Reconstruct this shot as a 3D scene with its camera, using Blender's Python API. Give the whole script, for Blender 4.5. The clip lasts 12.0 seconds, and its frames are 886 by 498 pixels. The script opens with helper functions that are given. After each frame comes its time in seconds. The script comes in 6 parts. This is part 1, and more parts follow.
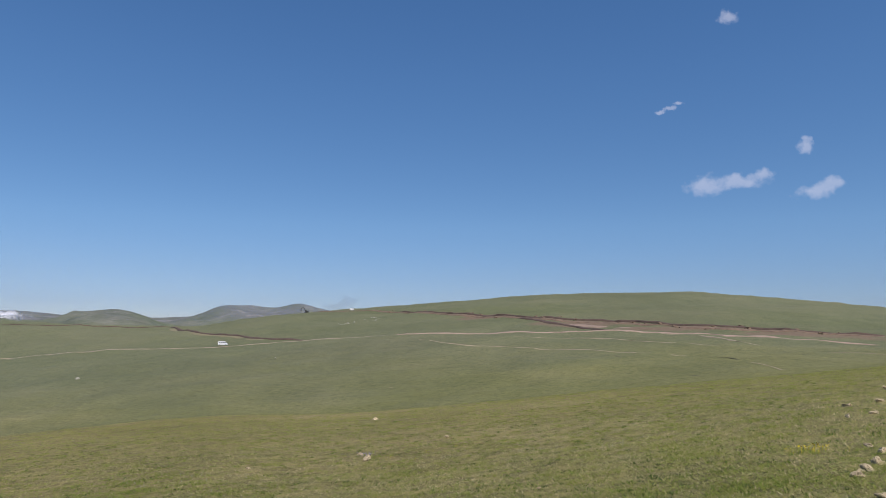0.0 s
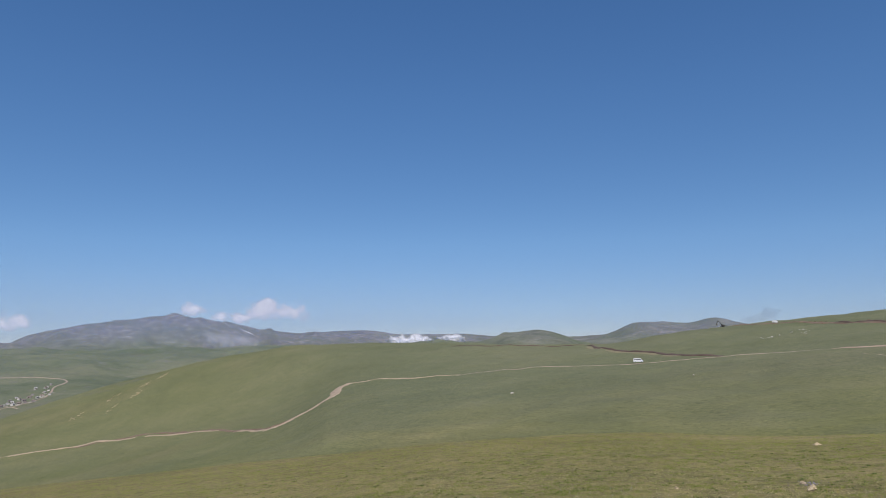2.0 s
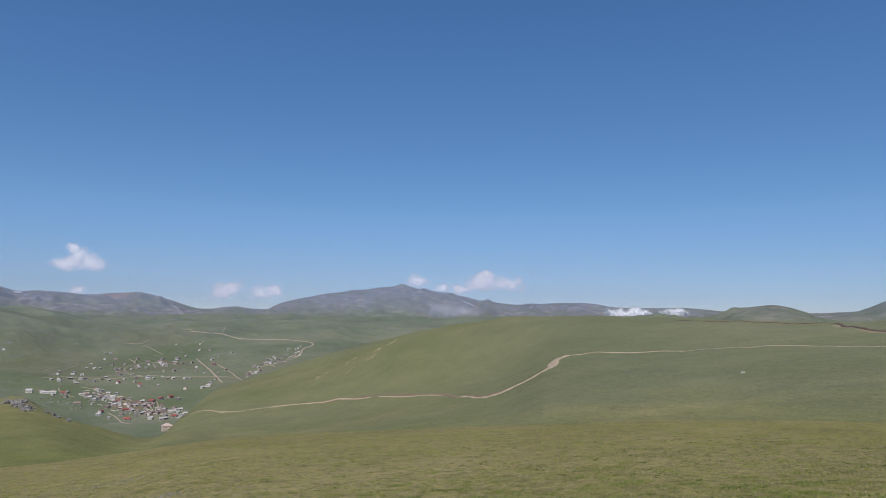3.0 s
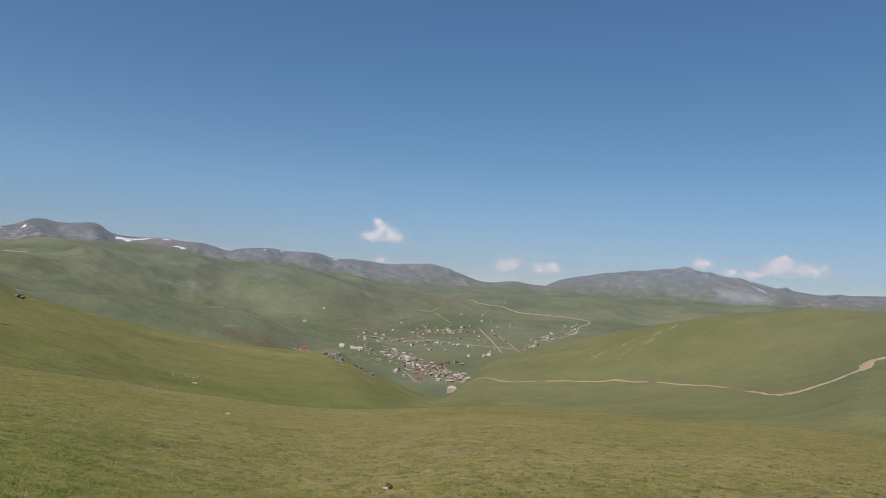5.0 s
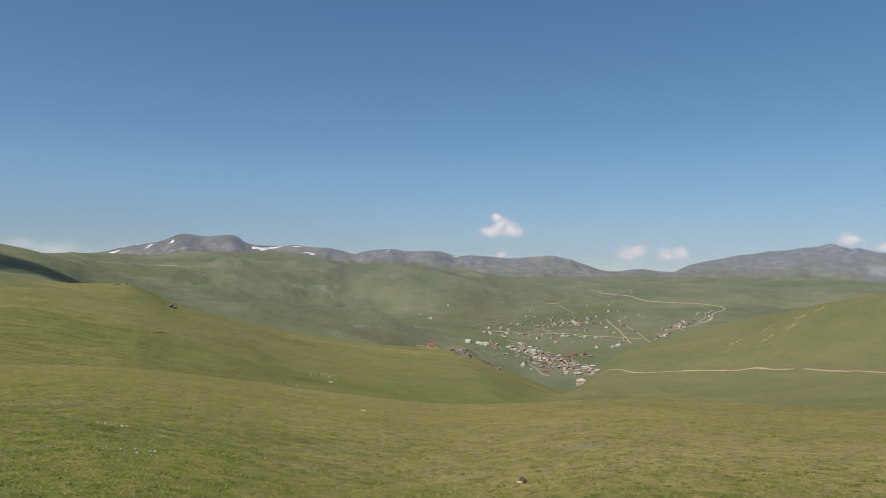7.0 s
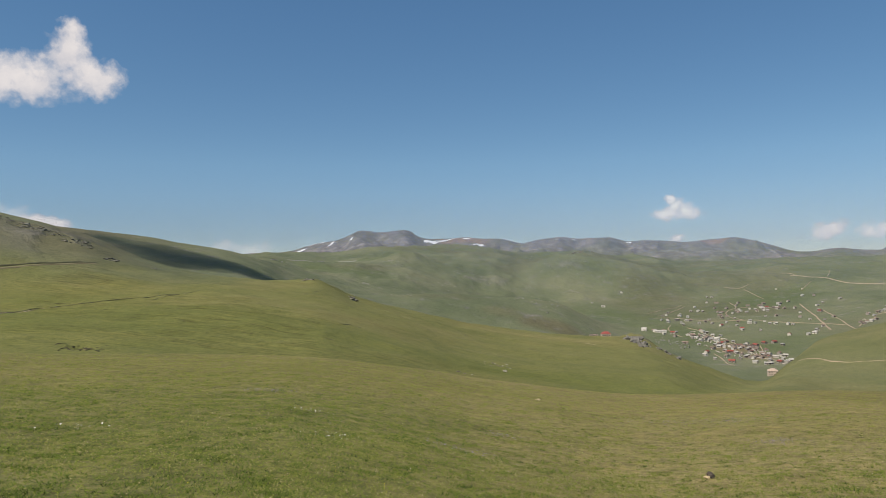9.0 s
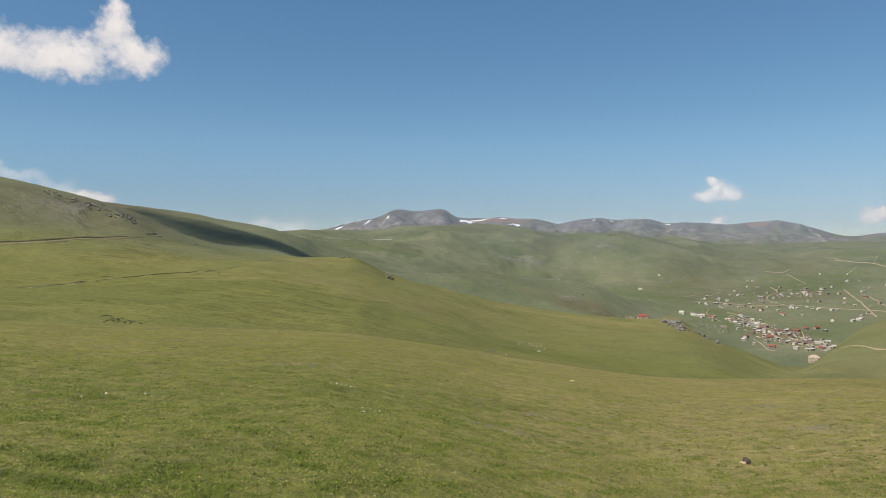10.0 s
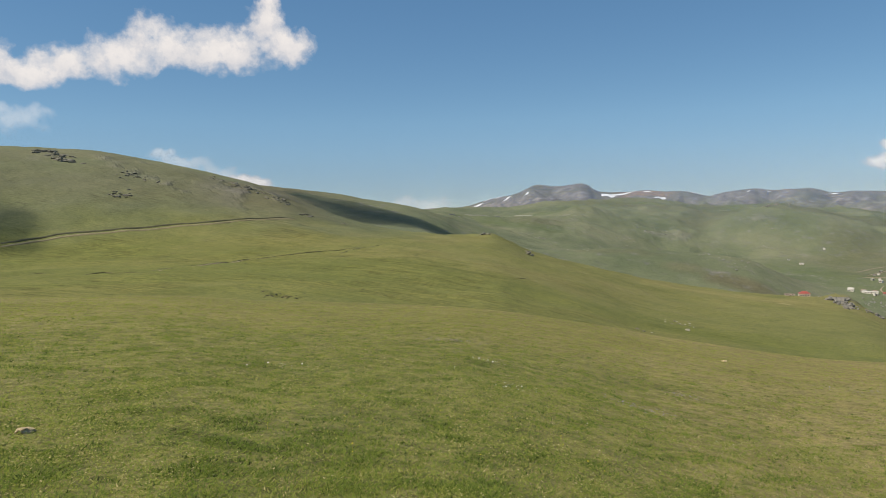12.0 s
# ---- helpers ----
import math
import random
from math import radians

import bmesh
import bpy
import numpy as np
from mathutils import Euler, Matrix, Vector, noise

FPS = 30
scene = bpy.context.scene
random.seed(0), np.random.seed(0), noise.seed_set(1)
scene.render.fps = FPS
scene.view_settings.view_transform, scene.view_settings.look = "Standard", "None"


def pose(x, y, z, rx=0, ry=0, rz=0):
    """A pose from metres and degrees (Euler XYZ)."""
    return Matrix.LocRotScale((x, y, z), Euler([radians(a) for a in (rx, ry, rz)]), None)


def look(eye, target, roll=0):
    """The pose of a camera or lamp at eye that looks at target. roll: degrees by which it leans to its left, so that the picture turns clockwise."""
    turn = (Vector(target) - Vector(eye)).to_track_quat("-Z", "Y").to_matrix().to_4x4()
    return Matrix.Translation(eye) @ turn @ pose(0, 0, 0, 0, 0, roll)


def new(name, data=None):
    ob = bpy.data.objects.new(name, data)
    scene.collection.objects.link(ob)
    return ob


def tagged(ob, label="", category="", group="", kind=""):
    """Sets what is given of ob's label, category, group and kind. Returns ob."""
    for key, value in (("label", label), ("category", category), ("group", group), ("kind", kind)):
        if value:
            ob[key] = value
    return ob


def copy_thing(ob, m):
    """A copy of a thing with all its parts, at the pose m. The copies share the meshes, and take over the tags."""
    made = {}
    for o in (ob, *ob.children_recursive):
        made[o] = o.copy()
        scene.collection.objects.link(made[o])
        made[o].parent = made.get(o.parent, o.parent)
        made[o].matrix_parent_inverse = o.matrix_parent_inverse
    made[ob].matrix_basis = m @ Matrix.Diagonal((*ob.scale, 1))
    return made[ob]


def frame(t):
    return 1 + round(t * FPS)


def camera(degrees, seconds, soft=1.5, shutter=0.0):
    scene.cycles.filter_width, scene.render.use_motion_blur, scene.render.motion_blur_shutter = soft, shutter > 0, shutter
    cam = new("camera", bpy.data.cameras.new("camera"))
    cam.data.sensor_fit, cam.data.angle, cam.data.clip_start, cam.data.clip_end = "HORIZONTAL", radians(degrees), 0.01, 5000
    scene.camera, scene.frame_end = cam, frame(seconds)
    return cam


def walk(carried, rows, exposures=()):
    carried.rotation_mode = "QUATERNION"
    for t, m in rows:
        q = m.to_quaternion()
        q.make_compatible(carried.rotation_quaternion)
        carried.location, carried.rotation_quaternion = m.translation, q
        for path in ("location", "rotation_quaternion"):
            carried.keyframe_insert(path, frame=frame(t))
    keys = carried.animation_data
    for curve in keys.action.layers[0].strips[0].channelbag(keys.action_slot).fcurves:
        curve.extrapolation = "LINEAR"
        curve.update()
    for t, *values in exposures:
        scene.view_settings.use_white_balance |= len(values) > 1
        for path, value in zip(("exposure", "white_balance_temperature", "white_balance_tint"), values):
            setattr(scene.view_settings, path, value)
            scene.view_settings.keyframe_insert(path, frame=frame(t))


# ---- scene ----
cam = camera(64.6, 12.0, soft=0.75)
# seconds, yaw to the left, pitch up, roll; the camera is turned by hand on one spot
ROWS = [
    (0.0, 0.02, 6.33, -0.63), (0.5, 9.08, 6.67, -1.59), (1.0, 14.91, 8.17, -0.55), (1.5, 24.17, 8.29, -0.82),
    (2.0, 32.67, 7.7, 0.73), (2.5, 40.04, 6.49, -0.65), (3.0, 50.14, 5.48, -0.5), (3.5, 60.55, 5.98, -1.85),
    (3.7, 63.47, 5.89, -2.4), (5.3, 75.07, 2.65, -1.55), (5.5, 76.38, 2.7, 0.41), (6.0, 76.56, 2.15, 0.5),
    (6.5, 80.02, 3.17, -0.28), (6.7, 81.23, 2.77, -0.59), (8.3, 87.81, 1.2, 0.24), (8.5, 89.9, 1.37, 0.54),
    (9.0, 96.19, 1.22, 1.07), (9.5, 98.89, 0.14, 0.58), (10.0, 99.1, -0.43, 0.27), (10.5, 100.05, -0.51, -0.36),
    (11.0, 98.74, -1.13, -0.68), (11.5, 97.85, -1.46, -0.86), (12.0, 110.48, -2.21, 1.25),
]
EYE = 1.6


def held(yaw, pitch, roll):
    a = radians(yaw)
    return pose(-0.05 * math.sin(a), 0.05 * math.cos(a), EYE, 90 + pitch, roll, yaw)


EXPOSURES = [(0.0, 0.12, 6250, 20), (0.5, 0.20, 6250, 20), (1.5, 0.10, 6200, 20), (3.0, 0.04, 6120, 19), (3.6, 0.05, 6380, 17), (5.5, 0.12, 6980, 14), (8.5, 0.22, 7150, 12), (9.0, 0.18, 7150, 12), (9.6, 0.31, 7250, 11), (12.0, 0.33, 7280, 10)]
walk(cam, [(t, held(*turn)) for t, *turn in ROWS], EXPOSURES)

# ---- light ----
SUN_AZ, SUN_EL = 222.0, 53.0          # degrees to the left of the y axis, degrees up
toward_sun = Vector((-math.sin(radians(SUN_AZ)) * math.cos(radians(SUN_EL)),
                     math.cos(radians(SUN_AZ)) * math.cos(radians(SUN_EL)), math.sin(radians(SUN_EL))))
world = bpy.data.worlds.new("sky")
scene.world = world
world.use_nodes = True
wn = world.node_tree.nodes
sky = wn.new("ShaderNodeTexSky")
sky.sky_type, sky.sun_disc = "NISHITA", False
sky.sun_elevation, sky.sun_rotation = radians(SUN_EL), radians(-SUN_AZ)
sky.altitude, sky.air_density, sky.dust_density, sky.ozone_density = 2400, 0.75, 0.4, 2.0
wn["Background"].inputs["Strength"].default_value = 0.181
deep = wn.new("ShaderNodeHueSaturation")
deep.inputs["Saturation"].default_value = 1.44
soft = wn.new("ShaderNodeGamma")
soft.inputs["Gamma"].default_value = 0.68
world.node_tree.links.new(sky.outputs["Color"], soft.inputs["Color"])
world.node_tree.links.new(soft.outputs["Color"], deep.inputs["Color"])
height = wn.new("ShaderNodeSeparateXYZ")
world.node_tree.links.new(wn.new("ShaderNodeTexCoord").outputs["Generated"], height.inputs[0])
hazy = wn.new("ShaderNodeValToRGB")
for p, c in ((0.05, (0.82, 0.82, 0.80)), (0.14, (0.99, 0.985, 0.92)), (0.34, (0.97, 0.99, 0.97))):
    hazy.color_ramp.elements.new(p).color = (*c, 1)
hazy.color_ramp.elements[0].color, hazy.color_ramp.elements[-1].color = (0.62, 0.62, 0.65, 1), (0.72, 0.82, 0.96, 1)
world.node_tree.links.new(height.outputs[2], hazy.inputs["Fac"])
dim = wn.new("ShaderNodeMix")
dim.data_type, dim.blend_type = "RGBA", "MULTIPLY"
dim.inputs[0].default_value = 1.0
world.node_tree.links.new(deep.outputs["Color"], dim.inputs[6])
world.node_tree.links.new(hazy.outputs["Color"], dim.inputs[7])
world.node_tree.links.new(dim.outputs[2], wn["Background"].inputs["Color"])
sun = new("sun", bpy.data.lights.new("sun", "SUN"))
sun.data.energy, sun.data.angle, sun.data.color = 4.2, radians(0.5), (1.0, 0.95, 0.86)
sun.matrix_world = look(toward_sun * 100, (0, 0, 0))


# ---- materials ----
def nodes_of(mat):
    mat.use_nodes = True
    return mat.node_tree.nodes, mat.node_tree.links


def put(nt, kind, **inputs):
    n = nt.nodes.new(kind)
    for k, v in inputs.items():
        n.inputs[k.replace("_", " ")].default_value = v
    return n


def ramp(nt, fac, stops):
    n = nt.nodes.new("ShaderNodeValToRGB")
    while len(n.color_ramp.elements) < len(stops):
        n.color_ramp.elements.new(0.5)
    for e, (p, c) in zip(n.color_ramp.elements, stops):
        e.position, e.color = p, (*c, 1)
    nt.links.new(fac, n.inputs["Fac"])
    return n.outputs["Color"]


def grain(nt, vector, scale, detail=4.0, rough=0.6):
    n = put(nt, "ShaderNodeTexNoise", Scale=scale, Detail=detail, Roughness=rough)
    nt.links.new(vector, n.inputs["Vector"])
    return n.outputs["Fac"]


def blend(nt, fac, a, b, mode="MIX"):
    n = nt.nodes.new("ShaderNodeMix")
    n.data_type, n.blend_type = "RGBA", mode
    for socket, value in ((n.inputs[0], fac), (n.inputs[6], a), (n.inputs[7], b)):
        if isinstance(value, (int, float)):
            socket.default_value = value
        elif isinstance(value, tuple):
            socket.default_value = (*value, 1)
        else:
            nt.links.new(value, socket)
    return n.outputs[2]


def math_node(nt, op, a, b=0.0, clamp=False):
    n = nt.nodes.new("ShaderNodeMath")
    n.operation, n.use_clamp = op, clamp
    for socket, value in zip(n.inputs, (a, b)):
        if isinstance(value, (int, float)):
            socket.default_value = value
        else:
            nt.links.new(value, socket)
    return n.outputs[0]


def attribute(nt, name):
    n = nt.nodes.new("ShaderNodeAttribute")
    n.attribute_name = name
    return n.outputs["Fac"]


def object_coords(nt, which="Object"):
    return nt.nodes.new("ShaderNodeTexCoord").outputs[which]


def bump(nt, height, bsdf, strength, distance):
    n = put(nt, "ShaderNodeBump", Strength=strength, Distance=distance)
    nt.links.new(height, n.inputs["Height"])
    nt.links.new(n.outputs["Normal"], bsdf.inputs["Normal"])


def surface(name, tone, rough=0.85, spread=0.25, scale=3.0, relief=0.3, metal=0.0, per_object=0.0):
    """A worn surface of one tone, with blotches and grain at two scales."""
    mat = bpy.data.materials.new(name)
    nodes_of(mat)
    nt = mat.node_tree
    bsdf = nt.nodes["Principled BSDF"]
    v = object_coords(nt)
    coarse, fine = grain(nt, v, scale), grain(nt, v, scale * 9, 3)
    dark = tuple(c * (1 - spread) for c in tone)
    light = tuple(min(1, c * (1 + spread)) for c in tone)
    col = ramp(nt, coarse, [(0.3, dark), (0.7, light)])
    col = blend(nt, math_node(nt, "MULTIPLY", fine, 0.35), col, dark)
    if per_object:
        info = nt.nodes.new("ShaderNodeObjectInfo")
        hsv = nt.nodes.new("ShaderNodeHueSaturation")
        shift = math_node(nt, "MULTIPLY", info.outputs["Random"], per_object)
        hsv_in = math_node(nt, "ADD", shift, 1 - per_object / 2)
        nt.links.new(hsv_in, hsv.inputs["Value"])
        nt.links.new(col, hsv.inputs["Color"])
        col = hsv.outputs["Color"]
    nt.links.new(col, bsdf.inputs["Base Color"])
    bsdf.inputs["Roughness"].default_value, bsdf.inputs["Metallic"].default_value = rough, metal
    bump(nt, fine, bsdf, relief, 0.02)
    return mat


def make_ground_material():
    mat = bpy.data.materials.new("pasture")
    nodes_of(mat)
    nt = mat.node_tree
    bsdf = nt.nodes["Principled BSDF"]
    v = object_coords(nt)
    big, mid = grain(nt, v, 0.006, 8, 0.65), grain(nt, v, 0.03, 9, 0.72)
    small, fine = grain(nt, v, 0.9, 7, 0.75), grain(nt, v, 14.0, 5, 0.75)
    lush = ramp(nt, mid, [(0.3, (0.130, 0.138, 0.050)), (0.5, (0.160, 0.164, 0.060)), (0.70, (0.200, 0.192, 0.078))])
    dull = ramp(nt, mid, [(0.3, (0.170, 0.144, 0.060)), (0.5, (0.242, 0.200, 0.090)), (0.70, (0.326, 0.262, 0.138))])
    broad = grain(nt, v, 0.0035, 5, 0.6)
    # far slopes: aerial haze put into the base colour as greyer, bluer green
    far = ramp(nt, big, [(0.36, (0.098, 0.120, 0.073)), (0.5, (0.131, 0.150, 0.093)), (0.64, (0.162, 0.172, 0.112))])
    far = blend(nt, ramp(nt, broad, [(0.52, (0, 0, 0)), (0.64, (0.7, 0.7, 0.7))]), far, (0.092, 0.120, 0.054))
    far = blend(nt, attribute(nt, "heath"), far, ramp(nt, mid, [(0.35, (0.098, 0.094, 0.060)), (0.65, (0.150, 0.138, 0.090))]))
    stony = ramp(nt, grain(nt, v, 0.022, 10, 0.78), [(0.34, (0.090, 0.090, 0.092)), (0.5, (0.158, 0.152, 0.152)), (0.64, (0.330, 0.300, 0.285))])
    stony = blend(nt, ramp(nt, grain(nt, v, 0.004, 6, 0.65), [(0.42, (0.5, 0.5, 0.5)), (0.54, (0, 0, 0))]), stony, (0.112, 0.122, 0.075))
    stony = blend(nt, attribute(nt, "ochre"), stony, ramp(nt, mid, [(0.3, (0.20, 0.135, 0.105)), (0.7, (0.33, 0.235, 0.185))]))
    soil = ramp(nt, small, [(0.3, (0.13, 0.095, 0.06)), (0.7, (0.23, 0.17, 0.115))])
    lush = blend(nt, attribute(nt, "lush"), lush, ramp(nt, mid, [(0.3, (0.104, 0.124, 0.034)), (0.70, (0.154, 0.164, 0.048))]))
    col = blend(nt, attribute(nt, "dry"), lush, dull)
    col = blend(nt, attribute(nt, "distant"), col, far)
    patches = ramp(nt, small, [(0.32, (0.60, 0.62, 0.58)), (0.5, (1, 1, 1)), (0.7, (1.36, 1.30, 1.2))])
    col = blend(nt, 0.85, col, patches, "MULTIPLY")
    blades = ramp(nt, fine, [(0.3, (0.66, 0.68, 0.60)), (0.5, (0.99, 0.99, 0.96)), (0.70, (1.32, 1.28, 1.18))])
    col = blend(nt, 0.85, col, blades, "MULTIPLY")
    tussock = ramp(nt, grain(nt, v, 0.33, 6, 0.7), [(0.58, (1, 1, 1)), (0.68, (0.62, 0.64, 0.60))])
    col = blend(nt, 0.8, col, tussock, "MULTIPLY")
    clumps = ramp(nt, grain(nt, v, 3.6, 4, 0.7), [(0.36, (0.70, 0.73, 0.64)), (0.5, (1, 1, 1)), (0.66, (1.25, 1.22, 1.12))])
    col = blend(nt, 0.8, col, clumps, "MULTIPLY")
    lie = nt.nodes.new("ShaderNodeMapping")
    lie.inputs["Rotation"].default_value, lie.inputs["Scale"].default_value = (0, 0, radians(-25)), (0.26, 0.028, 0.1)
    nt.links.new(v, lie.inputs["Vector"])
    treads = ramp(nt, grain(nt, lie.outputs[0], 1.0, 4, 0.65), [(0.46, (1.05, 1.05, 1.0)), (0.54, (0.80, 0.79, 0.74)), (0.60, (1.14, 1.11, 1.05)), (0.70, (1.0, 1.0, 0.95))])
    col = blend(nt, attribute(nt, "tread"), col, treads, "MULTIPLY")
    # ledge relief put into the colour: dark risers, paler lips
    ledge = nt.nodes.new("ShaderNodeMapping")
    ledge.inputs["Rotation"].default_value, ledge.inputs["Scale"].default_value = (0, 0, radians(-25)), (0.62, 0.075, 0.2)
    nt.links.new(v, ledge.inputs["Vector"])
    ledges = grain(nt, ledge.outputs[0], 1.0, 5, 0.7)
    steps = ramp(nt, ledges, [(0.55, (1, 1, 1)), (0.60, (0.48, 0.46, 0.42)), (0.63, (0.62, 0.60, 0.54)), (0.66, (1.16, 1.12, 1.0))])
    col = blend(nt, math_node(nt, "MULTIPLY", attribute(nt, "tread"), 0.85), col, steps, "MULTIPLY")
    outcrop = ramp(nt, grain(nt, v, 0.05, 10, 0.8), [(0.54, (0, 0, 0)), (0.64, (1, 1, 1))])
    strewn = math_node(nt, "MULTIPLY", outcrop, math_node(nt, "MULTIPLY", math_node(nt, "SUBTRACT", attribute(nt, "distant"), 0.88, True), 5.5))
    stoniness = math_node(nt, "MAXIMUM", attribute(nt, "rock"), strewn)
    col = blend(nt, stoniness, col, stony)
    col = blend(nt, attribute(nt, "bare"), col, soil)
    nt.links.new(col, bsdf.inputs["Base Color"])
    bsdf.inputs["Roughness"].default_value = 0.95
    bsdf.inputs["Specular IOR Level"].default_value = 0.15
    crags = put(nt, "ShaderNodeBump", Strength=0.6, Distance=16.0)
    rugged = math_node(nt, "MULTIPLY", grain(nt, v, 0.02, 10, 0.75), attribute(nt, "rock"))
    nt.links.new(rugged, crags.inputs["Height"])
    folds = put(nt, "ShaderNodeBump", Strength=0.7, Distance=1.6)
    nt.links.new(mid, folds.inputs["Height"])
    ravines = put(nt, "ShaderNodeBump", Strength=0.8, Distance=14.0)
    nt.links.new(math_node(nt, "MULTIPLY", grain(nt, v, 0.007, 6, 0.6), attribute(nt, "distant")), ravines.inputs["Height"])
    nt.links.new(crags.outputs["Normal"], ravines.inputs["Normal"])
    nt.links.new(ravines.outputs["Normal"], folds.inputs["Normal"])
    bump(nt, math_node(nt, "ADD", small, math_node(nt, "MULTIPLY", fine, 0.35)), bsdf, 0.7, 0.14)
    nt.links.new(folds.outputs["Normal"], bsdf.inputs["Normal"].links[0].from_node.inputs["Normal"])
    return mat


ground_mat = make_ground_material()
road_mat = surface("pale_dirt", (0.37, 0.285, 0.185), 0.95, 0.22, 0.4, 0.4)
track_mat = surface("worn_track", (0.21, 0.18, 0.095), 0.95, 0.25, 0.5, 0.4)
soil_mat = surface("dug_soil", (0.19, 0.13, 0.08), 0.95, 0.5, 0.5, 0.6)
faint_mat = surface("faint_track", (0.31, 0.25, 0.155), 0.95, 0.3, 0.3, 0.4)
pink_mat = surface("pinkish_dirt", (0.36, 0.255, 0.185), 0.95, 0.28, 0.4, 0.4)
lane_mat = surface("village_lane", (0.33, 0.262, 0.185), 0.95, 0.25, 0.4, 0.4)
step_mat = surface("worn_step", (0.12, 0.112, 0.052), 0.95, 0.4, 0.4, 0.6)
streak_mat = surface("dry_turf", (0.29, 0.235, 0.13), 0.95, 0.35, 0.3, 0.4)
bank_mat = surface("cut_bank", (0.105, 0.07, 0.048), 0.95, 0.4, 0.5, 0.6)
wall_rubble = surface("bleached_rubble", (0.25, 0.245, 0.21), 0.95, 0.4, 0.2, 0.5)
scar_mat = surface("fresh_scar", (0.27, 0.195, 0.135), 0.95, 0.35, 0.25, 0.6)
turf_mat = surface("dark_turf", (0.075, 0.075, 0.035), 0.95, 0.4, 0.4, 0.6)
rock_mat = surface("lichen_rock", (0.185, 0.175, 0.150), 0.9, 0.45, 2.0, 0.7)
snow_mat = surface("old_snow", (0.80, 0.82, 0.85), 0.6, 0.08, 0.05, 0.2)


# ---- terrain: lines of (azimuth to the left, distance, height) from the hilltop outward ----
PEAKS_EAST = [(-35, 4200, 30.9), (5, 4200, 45.6), (10, 3600, 80.2), (11.8, 3600, 95.9), (13.2, 3600, 78.3), (17.3, 3600, 88.3), (19.5, 3600, 45.6), (21.9, 3800, 24.8), (28, 4000, 36.5), (32, 4200, 55.1), (36, 4200, 52.9), (39, 4200, 80.8), (44.2, 4090, 73.3), (45.9, 4060, 83.4), (46.9, 4030, 87.1), (47.9, 4010, 104.2), (49.0, 4000, 113.3), (50.1, 4000, 128.2), (51.2, 4000, 144.8), (52.2, 4000, 156.7), (52.9, 4000, 169.6), (53.4, 4000, 177.1), (53.9, 4000, 174.9), (54.3, 4000, 166.5), (55.5, 4000, 161.1), (56.7, 4000, 148.8), (58.0, 4000, 137.9), (59.2, 4000, 132.2), (60.5, 4030, 114.4), (61.8, 4090, 99.2)]
PEAKS_MIDDLE = [(62.7, 4160, 80.7), (63.8, 4260, 47.8), (64.2, 4300, 29.9), (65.3, 4420, 30.9), (66.7, 4570, 49.1), (67.4, 4550, 46.4), (68.5, 4380, 29.6), (69.2, 4280, 29.8), (71.0, 4100, 61.5), (72.6, 4030, 94.5), (73.6, 4010, 107.4), (74.9, 4060, 104.5), (77.1, 4140, 94.5), (77.8, 4160, 101.1), (80.0, 4270, 114.7), (81.4, 4300, 107.4), (82.3, 4300, 127.1), (82.9, 4300, 140.2), (84.1, 4300, 141.1), (85.0, 4300, 137.0), (86.8, 4300, 144.7), (87.8, 4300, 137.8)]
PEAKS_WEST = [(88.7, 4300, 132.0), (89.4, 4300, 116.6), (90.5, 4300, 132.5), (91.7, 4300, 148.2), (92.8, 4300, 148.8), (94.2, 4300, 157.5), (96.5, 4300, 149.5), (97.6, 4300, 152.7), (98.3, 4300, 171.4), (98.9, 4300, 202.3), (100.1, 4300, 204.8), (100.8, 4300, 197.0), (101.7, 4300, 197.6), (102.3, 4300, 207.4), (103.0, 4300, 207.6), (103.4, 4300, 196.5), (104.1, 4300, 172.6), (105.0, 4300, 149.3), (105.8, 4300, 141.1), (107.1, 4300, 119.9), (107.9, 4300, 101.8), (109.2, 4300, 84.3), (111.2, 4300, 80.4), (113, 4300, 69.1), (143, 4300, 151.8), (240, 4300, 114.2)]
